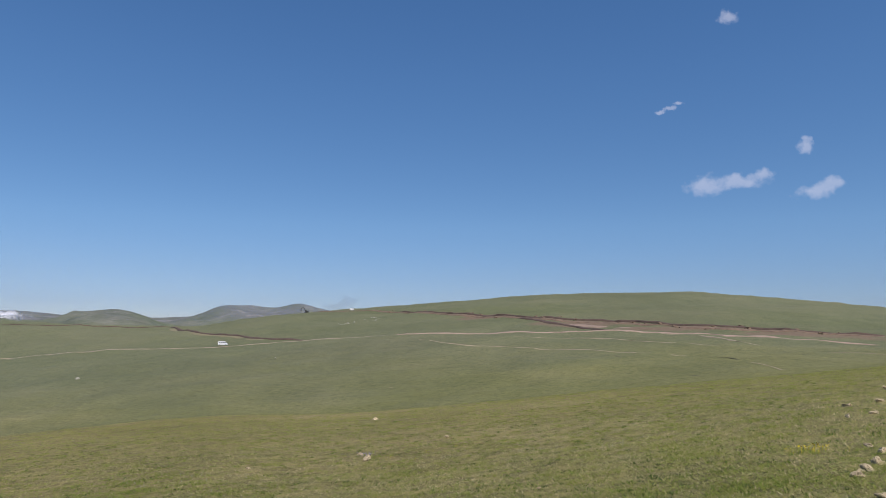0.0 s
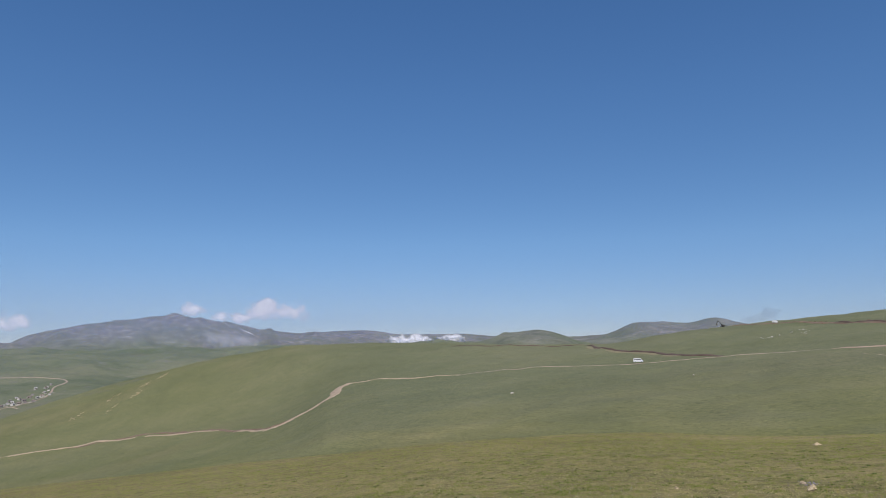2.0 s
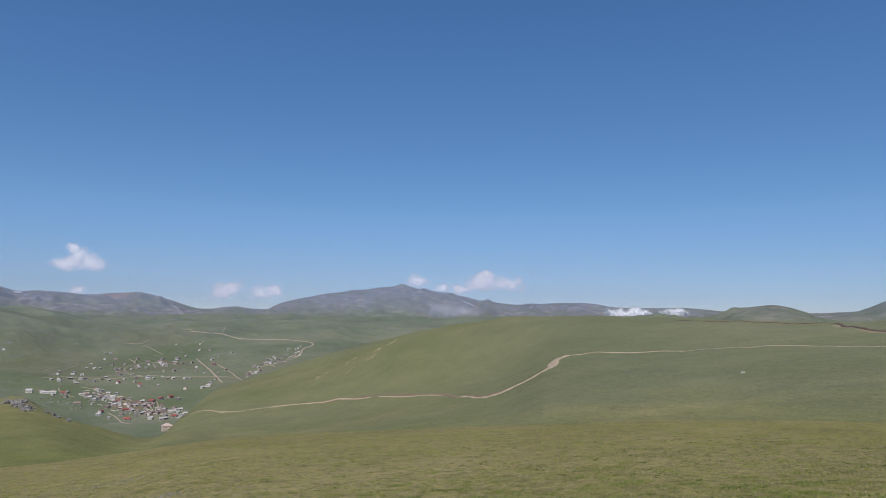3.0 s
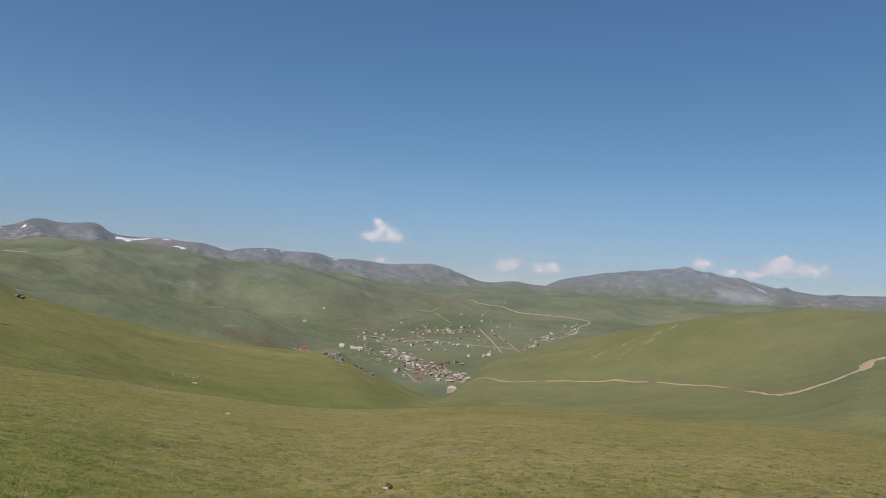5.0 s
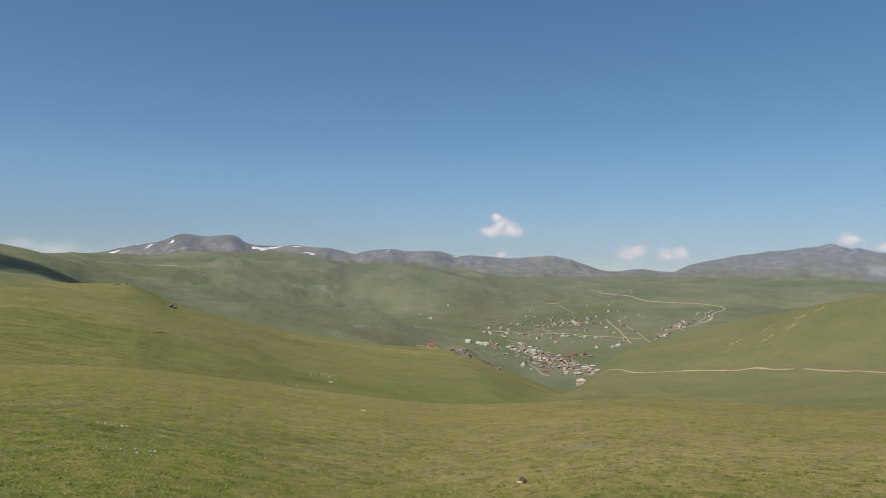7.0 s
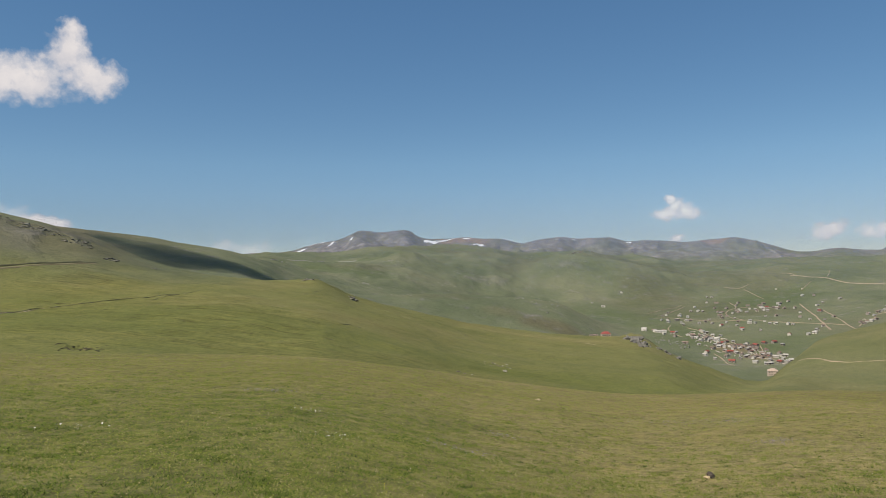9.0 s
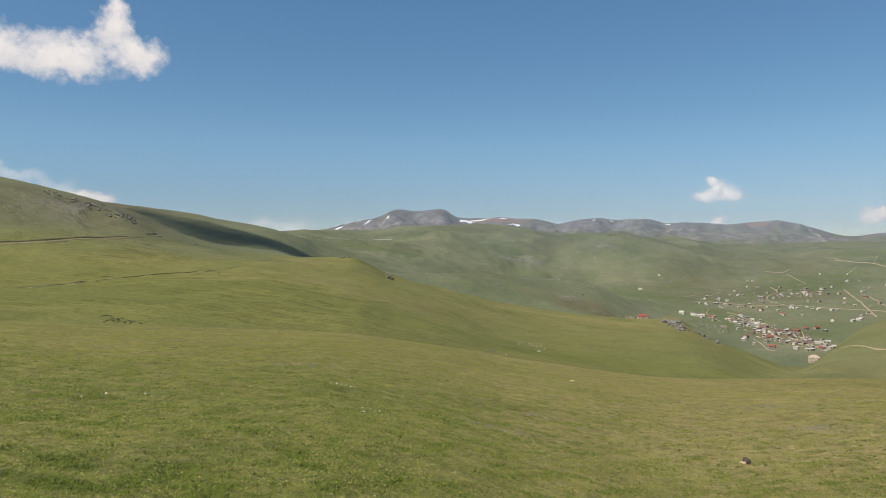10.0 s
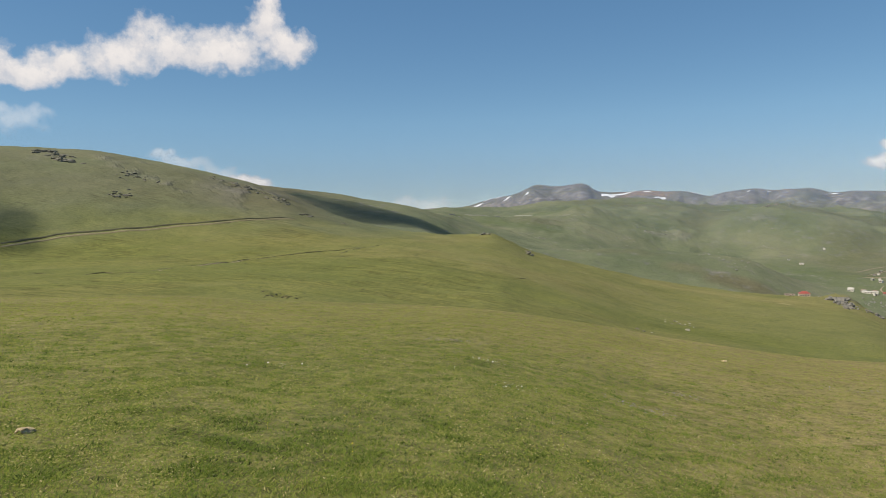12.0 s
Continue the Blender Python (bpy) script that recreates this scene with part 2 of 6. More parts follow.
LINES = {
    "shelf": [(-35, 55, -0.3), (-20, 60, -2.6), (-7, 65, -4.7), (8, 70, -6.9), (21, 75, -7.7), (35, 75, -8.9), (52, 80, -11.1), (67, 80, -11.8), (80, 80, -13.2), (92, 80, -11.8), (100, 80, -9.9), (110, 80, -8.2), (125, 85, -7.2), (132, 85, -6.1), (143, 85, -5.1), (180, 80, 1.6), (250, 60, 4.7), (300, 60, 2.6)],
    "trough": [(-35, 120, -3.6), (-20, 130, -8.4), (-10, 140, -11.9), (8, 150, -17.3), (21, 160, -19.5), (35, 170, -23.5), (46, 180, -27.6), (60, 180, -29.2), (70, 170, -29.3), (80, 160, -29.2), (92, 150, -24.6), (100, 140, -19.6), (110, 140, -16.3), (124, 130, -12.5), (133, 130, -10.9), (143, 130, -9.3), (180, 140, 1.6), (250, 120, 10), (300, 110, 3.5)],
    "mid": [(-35, 260, -3.8), (-20, 280, -1.3), (-10, 300, -0.5), (4, 330, -2.7), (11, 350, -5.7), (18, 360, -8.8), (25, 380, -11.7), (32, 400, -15.9), (40, 430, -21.7), (46, 450, -39.4), (55, 500, -57.1), (61, 540, -68.5), (68, 520, -75.2), (73, 430, -71.1), (80, 400, -53.2), (92, 350, -41.4), (100, 300, -26.2), (107, 300, -16.2), (115, 300, -9.9), (125, 300, -8.9), (135, 300, -10.4), (143, 300, -11), (180, 300, 17.3), (250, 250, 23.5), (300, 250, 10.3)],
    "crest": [(-35, 600, 16.3), (-26, 650, 26.6), (-18, 690, 33.5), (-9, 700, 31.9), (-1, 680, 24.2), (7, 620, 15.6), (11, 600, 12.6), (15, 560, 6.5), (20, 540, -0.8), (26, 560, -0.1), (35, 640, 2.5), (39, 680, 3), (44, 700, 1.6), (49, 720, -6.7), (54, 760, -21), (60.4, 800, -45.9), (65.6, 790, -68.2), (68, 770, -78), (70, 700, -91.8), (72, 600, -96.7), (75.6, 600, -84.9), (78.3, 620, -77.8), (80.8, 640, -66.8), (85, 640, -65.3), (91.6, 600, -53.6), (96.5, 560, -40.5), (103, 510, -21.6), (106.7, 500, -8.9), (109.6, 520, -8), (114.6, 560, -3.3), (118, 600, 4.7), (121, 640, 17.8), (123.4, 680, 31.9), (128, 740, 50.8), (133, 780, 67.1), (138, 800, 77.9), (150, 800, 78.6), (180, 700, 100), (240, 500, 54.2), (300, 500, 27.8)],
    "valley": [(-35, 900, 9.5), (0, 900, 1.6), (20, 800, -26.3), (35, 950, -48.2), (50, 1000, -68.3), (60, 1000, -85.9), (66, 920, -98.3), (70, 820, -113.6), (75, 790, -116.5), (80, 820, -107.8), (85, 850, -107.3), (92, 830, -100.3), (100, 790, -75.9), (107, 750, -43), (113, 800, -11), (118, 850, -1.4), (123, 900, 20.5), (130, 950, 43.1), (143, 1000, 71.5), (180, 900, 96.2), (240, 800, 57.5), (300, 800, 15.6)],
    "slope": [(-35, 1400, -10.6), (0, 1400, -22.8), (30, 1500, -37.7), (45, 1500, -50.8), (55, 1500, -66.5), (60, 1400, -62), (66, 1400, -71.8), (72, 1400, -81.6), (78, 1400, -86.5), (85, 1400, -81.6), (92, 1400, -71.8), (100, 1300, -39.3), (106, 1250, -18), (109, 1180, -2.5), (110.4, 1150, 10.2), (113, 1150, 28.1), (117, 1150, 42.4), (120, 1150, 50.8), (124, 1150, 61.9), (130, 1150, 71.9), (143, 1200, 96), (180, 1300, 115.3), (240, 1300, 69.7), (300, 1300, 1.6)],
    "hills": [(-35, 2000, -33.3), (0, 2000, -15.9), (15, 2200, -25.3), (21, 1900, -15), (23.3, 1800, 14.2), (25.5, 1800, 26.7), (27.6, 1800, 17.3), (30, 2000, -8.9), (44, 2300, -14.5), (54, 2300, -18.5), (62, 2400, -11), (71, 2400, -11), (77.4, 2200, -17.6), (80, 2100, -2.1), (85, 2000, 21.8), (88, 2000, 11.4), (92, 2000, 27.8), (94.3, 2000, 38.6), (99, 2000, 38.6), (103, 2100, 30.9), (108.5, 2300, 29.7), (115, 2300, 21.7), (143, 2300, 81.9), (180, 2300, 122.1), (240, 2300, 81.9), (300, 2300, 1.6)],
    "foot": [(-35, 3000, -40.3), (0, 3000, -29.8), (30, 3000, -19.3), (50, 2900, -8.5), (70, 3000, -3.6), (85, 2800, 11.4), (100, 2800, 26), (110, 3000, 22.5), (143, 3000, 80.2), (240, 3000, 54)],
    "peaks": PEAKS_EAST + PEAKS_MIDDLE + PEAKS_WEST,
}


def smooth_curve(xs, ys, x):
    """Monotone cubic through (xs, ys), sampled at x."""
    h, d = np.diff(xs), np.diff(ys) / np.diff(xs)
    m = np.zeros(len(xs))
    inner = np.sign(d[:-1]) * np.sign(d[1:]) > 0
    w1, w2 = 2 * h[1:] + h[:-1], h[1:] + 2 * h[:-1]
    with np.errstate(divide="ignore", invalid="ignore"):
        m[1:-1] = np.where(inner, (w1 + w2) / (w1 / d[:-1] + w2 / d[1:]), 0)
    m[0], m[-1] = d[0], d[-1]
    i = np.clip(np.searchsorted(xs, x) - 1, 0, len(h) - 1)
    t = (x - xs[i]) / h[i]
    return ((1 + 2 * t) * (1 - t) ** 2 * ys[i] + t * (1 - t) ** 2 * h[i] * m[i]
            + t * t * (3 - 2 * t) * ys[i + 1] + t * t * (t - 1) * h[i] * m[i + 1])


def lattice(ix, iy, seed):
    n = (ix * 374761393 + iy * 668265263 + seed * 974634577) & 0x7FFFFFFF
    n = ((n ^ (n >> 13)) * 1274126177) & 0x7FFFFFFF
    return ((n ^ (n >> 16)) & 0xFFFF) / 32767.5 - 1


def value_noise(x, y, seed):
    ix, iy = np.floor(x).astype(np.int64), np.floor(y).astype(np.int64)
    u, v = x - ix, y - iy
    u, v = u * u * (3 - 2 * u), v * v * (3 - 2 * v)
    a, b = lattice(ix, iy, seed), lattice(ix + 1, iy, seed)
    c, d = lattice(ix, iy + 1, seed), lattice(ix + 1, iy + 1, seed)
    return a + (b - a) * u + (c - a) * v + (a - b - c + d) * u * v


def fractal(x, y, size, octaves, seed, ridged=False):
    total, amp, norm = 0.0, 1.0, 0.0
    for k in range(octaves):
        n = value_noise(x / size + 17.3 * k, y / size - 9.1 * k, seed + k)
        total = total + amp * ((1 - 2 * np.abs(n)) if ridged else n)
        norm, amp, size = norm + amp, amp * 0.5, size * 0.5
    return total / norm


def step_up(x, a, b):
    t = np.clip((x - a) / (b - a), 0, 1)
    return t * t * (3 - 2 * t)


# azimuth rings: fine where the camera looks, coarse behind it
AZ = np.concatenate([np.arange(-44, -36, 1.0), np.arange(-36, 146, 0.22), np.arange(146, 154, 1.0), np.arange(154, 316, 2.0)])
RAD = np.concatenate([[0.0], np.geomspace(0.8, 40, 170)[:-1], np.geomspace(40, 850, 200)[:-1], np.geomspace(850, 4100, 200)[:-1], np.linspace(4100, 4940, 16)])


def line_at(name):
    """Distance and height of one terrain line at every azimuth."""
    k = np.array(LINES[name])
    k = np.concatenate([k[-1:] - (360, 0, 0), k, k[:1] + (360, 0, 0), k[1:2] + (360, 0, 0)])
    return smooth_curve(k[:, 0], k[:, 1], AZ), smooth_curve(k[:, 0], k[:, 2], AZ)


def build_heights():
    names = list(LINES)
    lines = [line_at(n) for n in names]
    z = np.zeros((len(AZ), len(RAD)))
    for i in range(len(AZ)):
        rs = [0.0] + [l[0][i] for l in lines] + [4960.0]
        zs = [0.0] + [l[1][i] for l in lines] + [lines[-1][1][i] - 120]
        q = np.log1p(np.array(rs) / 40.0)
        z[i] = smooth_curve(q, np.array(zs), np.log1p(RAD / 40.0))
    a = np.radians(AZ)[:, None]
    x, y = -np.sin(a) * RAD[None, :], np.cos(a) * RAD[None, :]
    r = np.broadcast_to(RAD[None, :], z.shape)
    z = z + 0.03 * fractal(x, y, 1.3, 2, 3) * step_up(r, 1, 6) * (1 - step_up(r, 60, 120))
    z = z + 0.12 * fractal(x, y, 7.0, 3, 5) * step_up(r, 3, 20)
    z = z + 1.5 * fractal(x, y, 52.0, 4, 8) * step_up(r, 60, 260)
    z = z + 0.7 * fractal(x, y, 21.0, 4, 9, True) * step_up(r, 100, 170) * (1 - step_up(r, 700, 900))
    z = z + 4.0 * fractal(x, y, 150.0, 5, 11) * step_up(r, 850, 1300)
    z = z + 16.0 * fractal(x, y, 330.0, 4, 13, True) * step_up(r, 1450, 1900) * (1 - step_up(r, 2300, 2900))
    z = z + 26.0 * (fractal(x, y, 420.0, 6, 21, True) - 0.25) * step_up(r, 2500, 3300) * (1 - 0.55 * step_up(r, 3500, 4000))
    a_m = np.broadcast_to(AZ[:, None] * 66.0, z.shape)
    z = z + 34.0 * (fractal(a_m + 60 * fractal(x, y, 300.0, 3, 25), r * 0.16, 120.0, 4, 23, True) - 0.3) * step_up(r, 2700, 3100) * (1 - step_up(r, 3650, 4050)) * step_up(np.abs(AZ - 15.0)[:, None], 14, 26)
    bowls = step_up(r, 1080, 1350) * (1 - step_up(r, 2500, 2900))
    bowls = bowls * (1 - (1 - step_up(np.abs(AZ - 70.0)[:, None], 11, 17)) * (1 - step_up(r, 1450, 1750)))
    warp = 90 * fractal(x, y, 400.0, 3, 28)
    z = z + 12.0 * (fractal(x + warp, y - warp, 260.0, 5, 27, True) - 0.2) * bowls
    z = z + 6.0 * fractal(x, y, 90.0, 5, 29, True) * bowls
    for az, dist, wide, deep, depth in DENTS:
        u = (np.radians(AZ - az)[:, None] * dist) / wide
        v = (r - dist) / deep
        z = z + depth * np.exp(-u * u - v * v) * (1 + 0.6 * fractal(x, y, wide * 0.35, 3, 31))
    for front, back, crest_line in SPURS:
        k = np.array(crest_line)
        dist, top = smooth_curve(k[:, 0], k[:, 1], AZ)[:, None], smooth_curve(k[:, 0], k[:, 2], AZ)[:, None]
        ends = step_up(AZ, k[0, 0], k[1, 0]) * (1 - step_up(AZ, k[-2, 0], k[-1, 0]))
        v = (r - dist) / np.where(r < dist, front, back)
        z = z + np.clip(top - z, 0, 90) * np.exp(-v * v) * ends[:, None] * (1 + 0.08 * fractal(x, y, 60.0, 4, 33))
    return x, y, z


# spurs that stand in the valley: azimuth, distance, height of their crests
SPURS = [(150, 140, [(79.0, 1030, -106.0), (87.0, 1005, -59.0), (89.0, 1000, -51.0), (92.5, 990, -43.5), (97.1, 980, -39.7), (101.7, 960, -39.2), (104.4, 930, -36.0), (107.5, 900, -38.0)]),
         (140, 160, [(77.5, 1780, -30.0), (81.4, 1750, -2.5), (83.6, 1750, 10.1), (85.8, 1750, 20.2), (88.0, 1750, 8.2), (90.7, 1750, -8.0)])]
DENTS = [(123.6, 149, 2.6, 3.5, -1.3), (106.5, 497, 10, 12, 1.8), (106.8, 470, 7, 10, 1.2), (81.0, 640, 12, 14, 4.0), (79.0, 1700, 110, 110, 22), (73.5, 1720, 70, 90, 9),
         (85.2, 1985, 85, 80, 10), (92.0, 1560, 70, 80, 12), (99.0, 1650, 60, 90, 10), (104.0, 1500, 50, 80, 8)]


GX, GY, GZ = build_heights()


def ground_at(x, y):
    """Height of the terrain sheet under (x, y)."""
    az, r = np.degrees(np.arctan2(-x, y)), np.hypot(x, y)
    az = np.where(az < -44, az + 360, az)
    i = np.clip(np.searchsorted(AZ, az) - 1, 0, len(AZ) - 2)
    j = np.clip(np.searchsorted(RAD, r) - 1, 0, len(RAD) - 2)
    u = np.clip((az - AZ[i]) / (AZ[i + 1] - AZ[i]), 0, 1)
    v = (r - RAD[j]) / (RAD[j + 1] - RAD[j])
    return (GZ[i, j] * (1 - u) * (1 - v) + GZ[i + 1, j] * u * (1 - v)
            + GZ[i, j + 1] * (1 - u) * v + GZ[i + 1, j + 1] * u * v)


def spot(az, dist):
    """World place on the ground at an azimuth (degrees to the left of the y axis) and distance."""
    x, y = -math.sin(radians(az)) * dist, math.cos(radians(az)) * dist
    return Vector((x, y, float(ground_at(np.array(x), np.array(y)))))


# ---- ground ----
def sheet_attributes():
    az, r = np.broadcast_to(AZ[:, None], GX.shape), np.hypot(GX, GY)
    shelf = line_at("shelf")[0][:, None]
    wob = fractal(GX, GY, 30.0, 4, 41)
    dry = (1 - step_up(r + 22 * wob, shelf * 0.92, shelf * 1.25)) * (0.72 + 0.28 * fractal(GX, GY, 9.0, 3, 43))
    dry = dry * (1 - 0.72 * step_up(az, 80, 108) * (1 - 0.6 * step_up(r, 24, 45)))
    dry = dry * (0.45 + 0.55 * step_up(az + 0.4 * r, -14, 8))
    dry = np.maximum(dry, 0.38 * step_up(fractal(GX, GY, 85.0, 4, 44), 0.05, 0.55) * (1 - 0.8 * step_up(az, 92, 112)))
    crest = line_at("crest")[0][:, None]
    # mask for the hazed far colour, by distance and bearing
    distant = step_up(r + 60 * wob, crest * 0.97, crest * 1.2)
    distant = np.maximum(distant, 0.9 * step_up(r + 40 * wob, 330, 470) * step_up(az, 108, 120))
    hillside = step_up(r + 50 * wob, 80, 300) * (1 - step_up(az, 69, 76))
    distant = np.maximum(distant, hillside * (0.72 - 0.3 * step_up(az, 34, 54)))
    dry = np.maximum(dry, hillside * (1 - 0.8 * step_up(az, 34, 52)) * (0.30 + 0.22 * fractal(GX, GY, 120.0, 4, 48)))
    rock = step_up(r + 500 * fractal(GX, GY, 260.0, 5, 45), 2450, 3300)
    rock = rock * (0.45 + 0.55 * step_up(fractal(GX, GY, 150.0, 5, 46) + GZ / 160.0, -0.35, 0.5))
    rock = rock * (0.62 + 0.38 * step_up(az, 18, 36))
    strata = fractal(GX * 0.5 + GY * 0.5, GY * 2.0, 26.0, 4, 47)
    crag = np.exp(-((az - 55.0) / 4.5) ** 2 - ((r - 735) / 60) ** 2) * step_up(strata, 0.2, 0.4) * 0.3
    crag2 = step_up(az, 117, 123) * np.exp(-((r - 600) / 110) ** 2) * step_up(strata, 0.15, 0.35) * 0.12
    hump = 0.4 * np.exp(-((az - 25.4) / 3.2) ** 2) * step_up(r, 1400, 1700)
    ledge = np.exp(-((az - 80.4) / 0.9) ** 2 - ((r - 625) / 26) ** 2) * step_up(fractal(GX, GY, 12.0, 3, 50), -0.1, 0.4) * 0.4
    # stony bands running down the green hill, and rock fields on the far slope
    band = fractal(az * 9.0 + 0.02 * r, r * 0.35, 16.0, 4, 57)
    scree = 0.55 * np.exp(-((az - 126.0) / 3.4) ** 2 - ((r - 520) / 70) ** 2) * step_up(band, -0.05, 0.3)
    scree = np.maximum(scree, 0.5 * np.exp(-((az - 133.0) / 2.2) ** 2 - ((r - 590) / 60) ** 2) * step_up(band, 0.0, 0.35))
    for a, d in ((136.2, 590), (135.2, 560), (134.2, 535), (133.0, 515), (131.8, 492), (130.9, 478)):
        scree = np.maximum(scree, 0.5 * np.exp(-((az - a) / 0.6) ** 2 - ((r - d) / 16) ** 2) * step_up(fractal(GX, GY, 9.0, 4, 61), -0.3, 0.25))
    for a, d, wide, deep in ((93.6, 1555, 55, 40), (90.6, 1540, 45, 35), (100.0, 1545, 40, 35), (86.0, 1640, 40, 30), (85.0, 1950, 60, 40), (82.6, 1935, 50, 25)):
        u, w = np.radians(az - a) * d / wide, (r - d) / deep
        scree = np.maximum(scree, 0.45 * np.exp(-u * u - w * w) * step_up(fractal(GX, GY, 22.0, 4, 58), -0.1, 0.25))
    bare = np.zeros_like(r)
    for a, d, wide, deep in BARE:
        u, w = np.radians(az - a) * d / wide, (r - d) / deep
        bare = np.maximum(bare, (1.0 if d < 500 else 0.6) * step_up(np.exp(-u * u - w * w) + 0.35 * fractal(GX, GY, 3.0 + d * 0.02, 3, 49), 0.4, 0.75))
    tread = step_up(az, 80, 98) * step_up(r, 45, 95) * (1 - step_up(r, 420, 600)) * (0.25 + 0.75 * step_up(fractal(GX, GY, 40.0, 3, 52), -0.15, 0.35))
    near_brown = step_up(fractal(GX * 0.6 + GY * 0.3, GY, 46.0, 4, 53), -0.05, 0.45) * step_up(az, 84, 98) * step_up(r, 60, 110) * (1 - step_up(r, 420, 560))
    dry = np.maximum(dry, 0.30 * near_brown)
    k = np.array(LUSH)
    mid_r = np.interp(az, k[:, 0], k[:, 1])
    lush = np.exp(-((r + 25 * wob - mid_r) / ((0.24 + 0.5 * step_up(az, 104, 120)) * mid_r)) ** 2) * step_up(az, 56, 66) * (0.75 + 0.35 * fractal(GX, GY, 60.0, 4, 60))
    dry = dry * (1 - 0.9 * np.clip(lush, 0, 1))
    heath = np.zeros_like(r)
    for a, d, wide, deep, much in HEATH:
        u, w = np.radians(az - a) * d / wide, (r - d) / deep
        heath = np.maximum(heath, much * step_up(np.exp(-u * u - w * w) + 0.3 * fractal(GX, GY, 50.0, 4, 54), 0.35, 0.8))
    heath = np.maximum(heath, (0.45 + 0.4 * np.exp(-((az - 125.0) / 5.0) ** 2)) * step_up(az, 112, 122) * step_up(r, 360, 480) * step_up(fractal(GX, GY, 60.0, 5, 59), -0.6, 0.2))
    heath = np.maximum(heath, 0.35 * step_up(fractal(GX, GY, 240.0, 4, 55), 0.15, 0.5) * distant)
    ochre = np.zeros_like(r)
    for a, d, wide, deep in OCHRE:
        u, w = np.radians(az - a) * d / wide, (r - d) / deep
        ochre = np.maximum(ochre, 0.7 * step_up(np.exp(-u * u - w * w) + 0.35 * fractal(GX, GY, 130.0, 4, 56), 0.4, 0.85))
    return dry, distant, np.clip(np.maximum.reduce([rock, crag, crag2, hump, ledge, scree]), 0, 1), np.clip(bare, 0, 1), np.clip(tread, 0, 1), np.clip(heath, 0, 1), ochre, np.clip(lush, 0, 1)


LUSH = [(60.0, 260), (70.0, 240), (80.0, 215), (90.0, 205), (100.0, 195), (110.0, 200), (124.0, 235), (140.0, 260)]
HEATH = [(87.6, 890, 62, 34, 0.9), (91.5, 905, 40, 26, 0.5), (97.0, 955, 90, 30, 0.35), (79.0, 1500, 70, 90, 0.5), (72.0, 1290, 90, 60, 0.45), (95.0, 1880, 130, 60, 0.6), (103.0, 1500, 100, 90, 0.4)]
OCHRE = [(94.2, 3900, 230, 200), (86.0, 4050, 200, 170), (83.0, 4150, 120, 150), (75.0, 3850, 120, 120)]
BARE = [(-11.0, 338, 26, 18), (-17.0, 312, 26, 10), (-3.0, 395, 22, 14), (-27.0, 300, 30, 10), (73.6, 962, 34, 40), (72.0, 900, 20, 25)]


def make_ground():
    n, m = len(AZ), len(RAD) - 1
    verts = np.stack([GX[:, 1:], GY[:, 1:], GZ[:, 1:]], -1).reshape(-1, 3)
    verts = np.concatenate([verts, [[0, 0, 0]]])
    i = np.arange(n)[:, None]
    j = np.arange(m - 1)[None, :]
    k = (i + 1) % n
    quads = np.stack([i * m + j, i * m + j + 1, k * m + j + 1, k * m + j], -1).reshape(-1, 4)
    me = bpy.data.meshes.new("ground")
    ring = np.arange(n) * m
    tris = np.stack([np.full(n, n * m), ring, np.roll(ring, -1)], -1)
    me.vertices.add(len(verts))
    me.vertices.foreach_set("co", verts.ravel())
    loops = np.concatenate([quads.ravel(), tris.ravel()])
    starts = np.concatenate([np.arange(len(quads)) * 4, len(quads) * 4 + np.arange(n) * 3])
    me.loops.add(len(loops))
    me.loops.foreach_set("vertex_index", loops)
    me.polygons.add(len(starts))
    me.polygons.foreach_set("loop_start", starts)
    me.polygons.foreach_set("use_smooth", np.ones(len(starts), bool))
    me.update(calc_edges=True)
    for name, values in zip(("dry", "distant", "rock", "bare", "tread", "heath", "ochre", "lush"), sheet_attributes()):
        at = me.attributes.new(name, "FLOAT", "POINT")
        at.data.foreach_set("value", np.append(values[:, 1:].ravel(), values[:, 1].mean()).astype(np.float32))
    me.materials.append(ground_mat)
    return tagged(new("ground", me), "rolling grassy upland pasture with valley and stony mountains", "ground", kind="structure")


ground = make_ground()


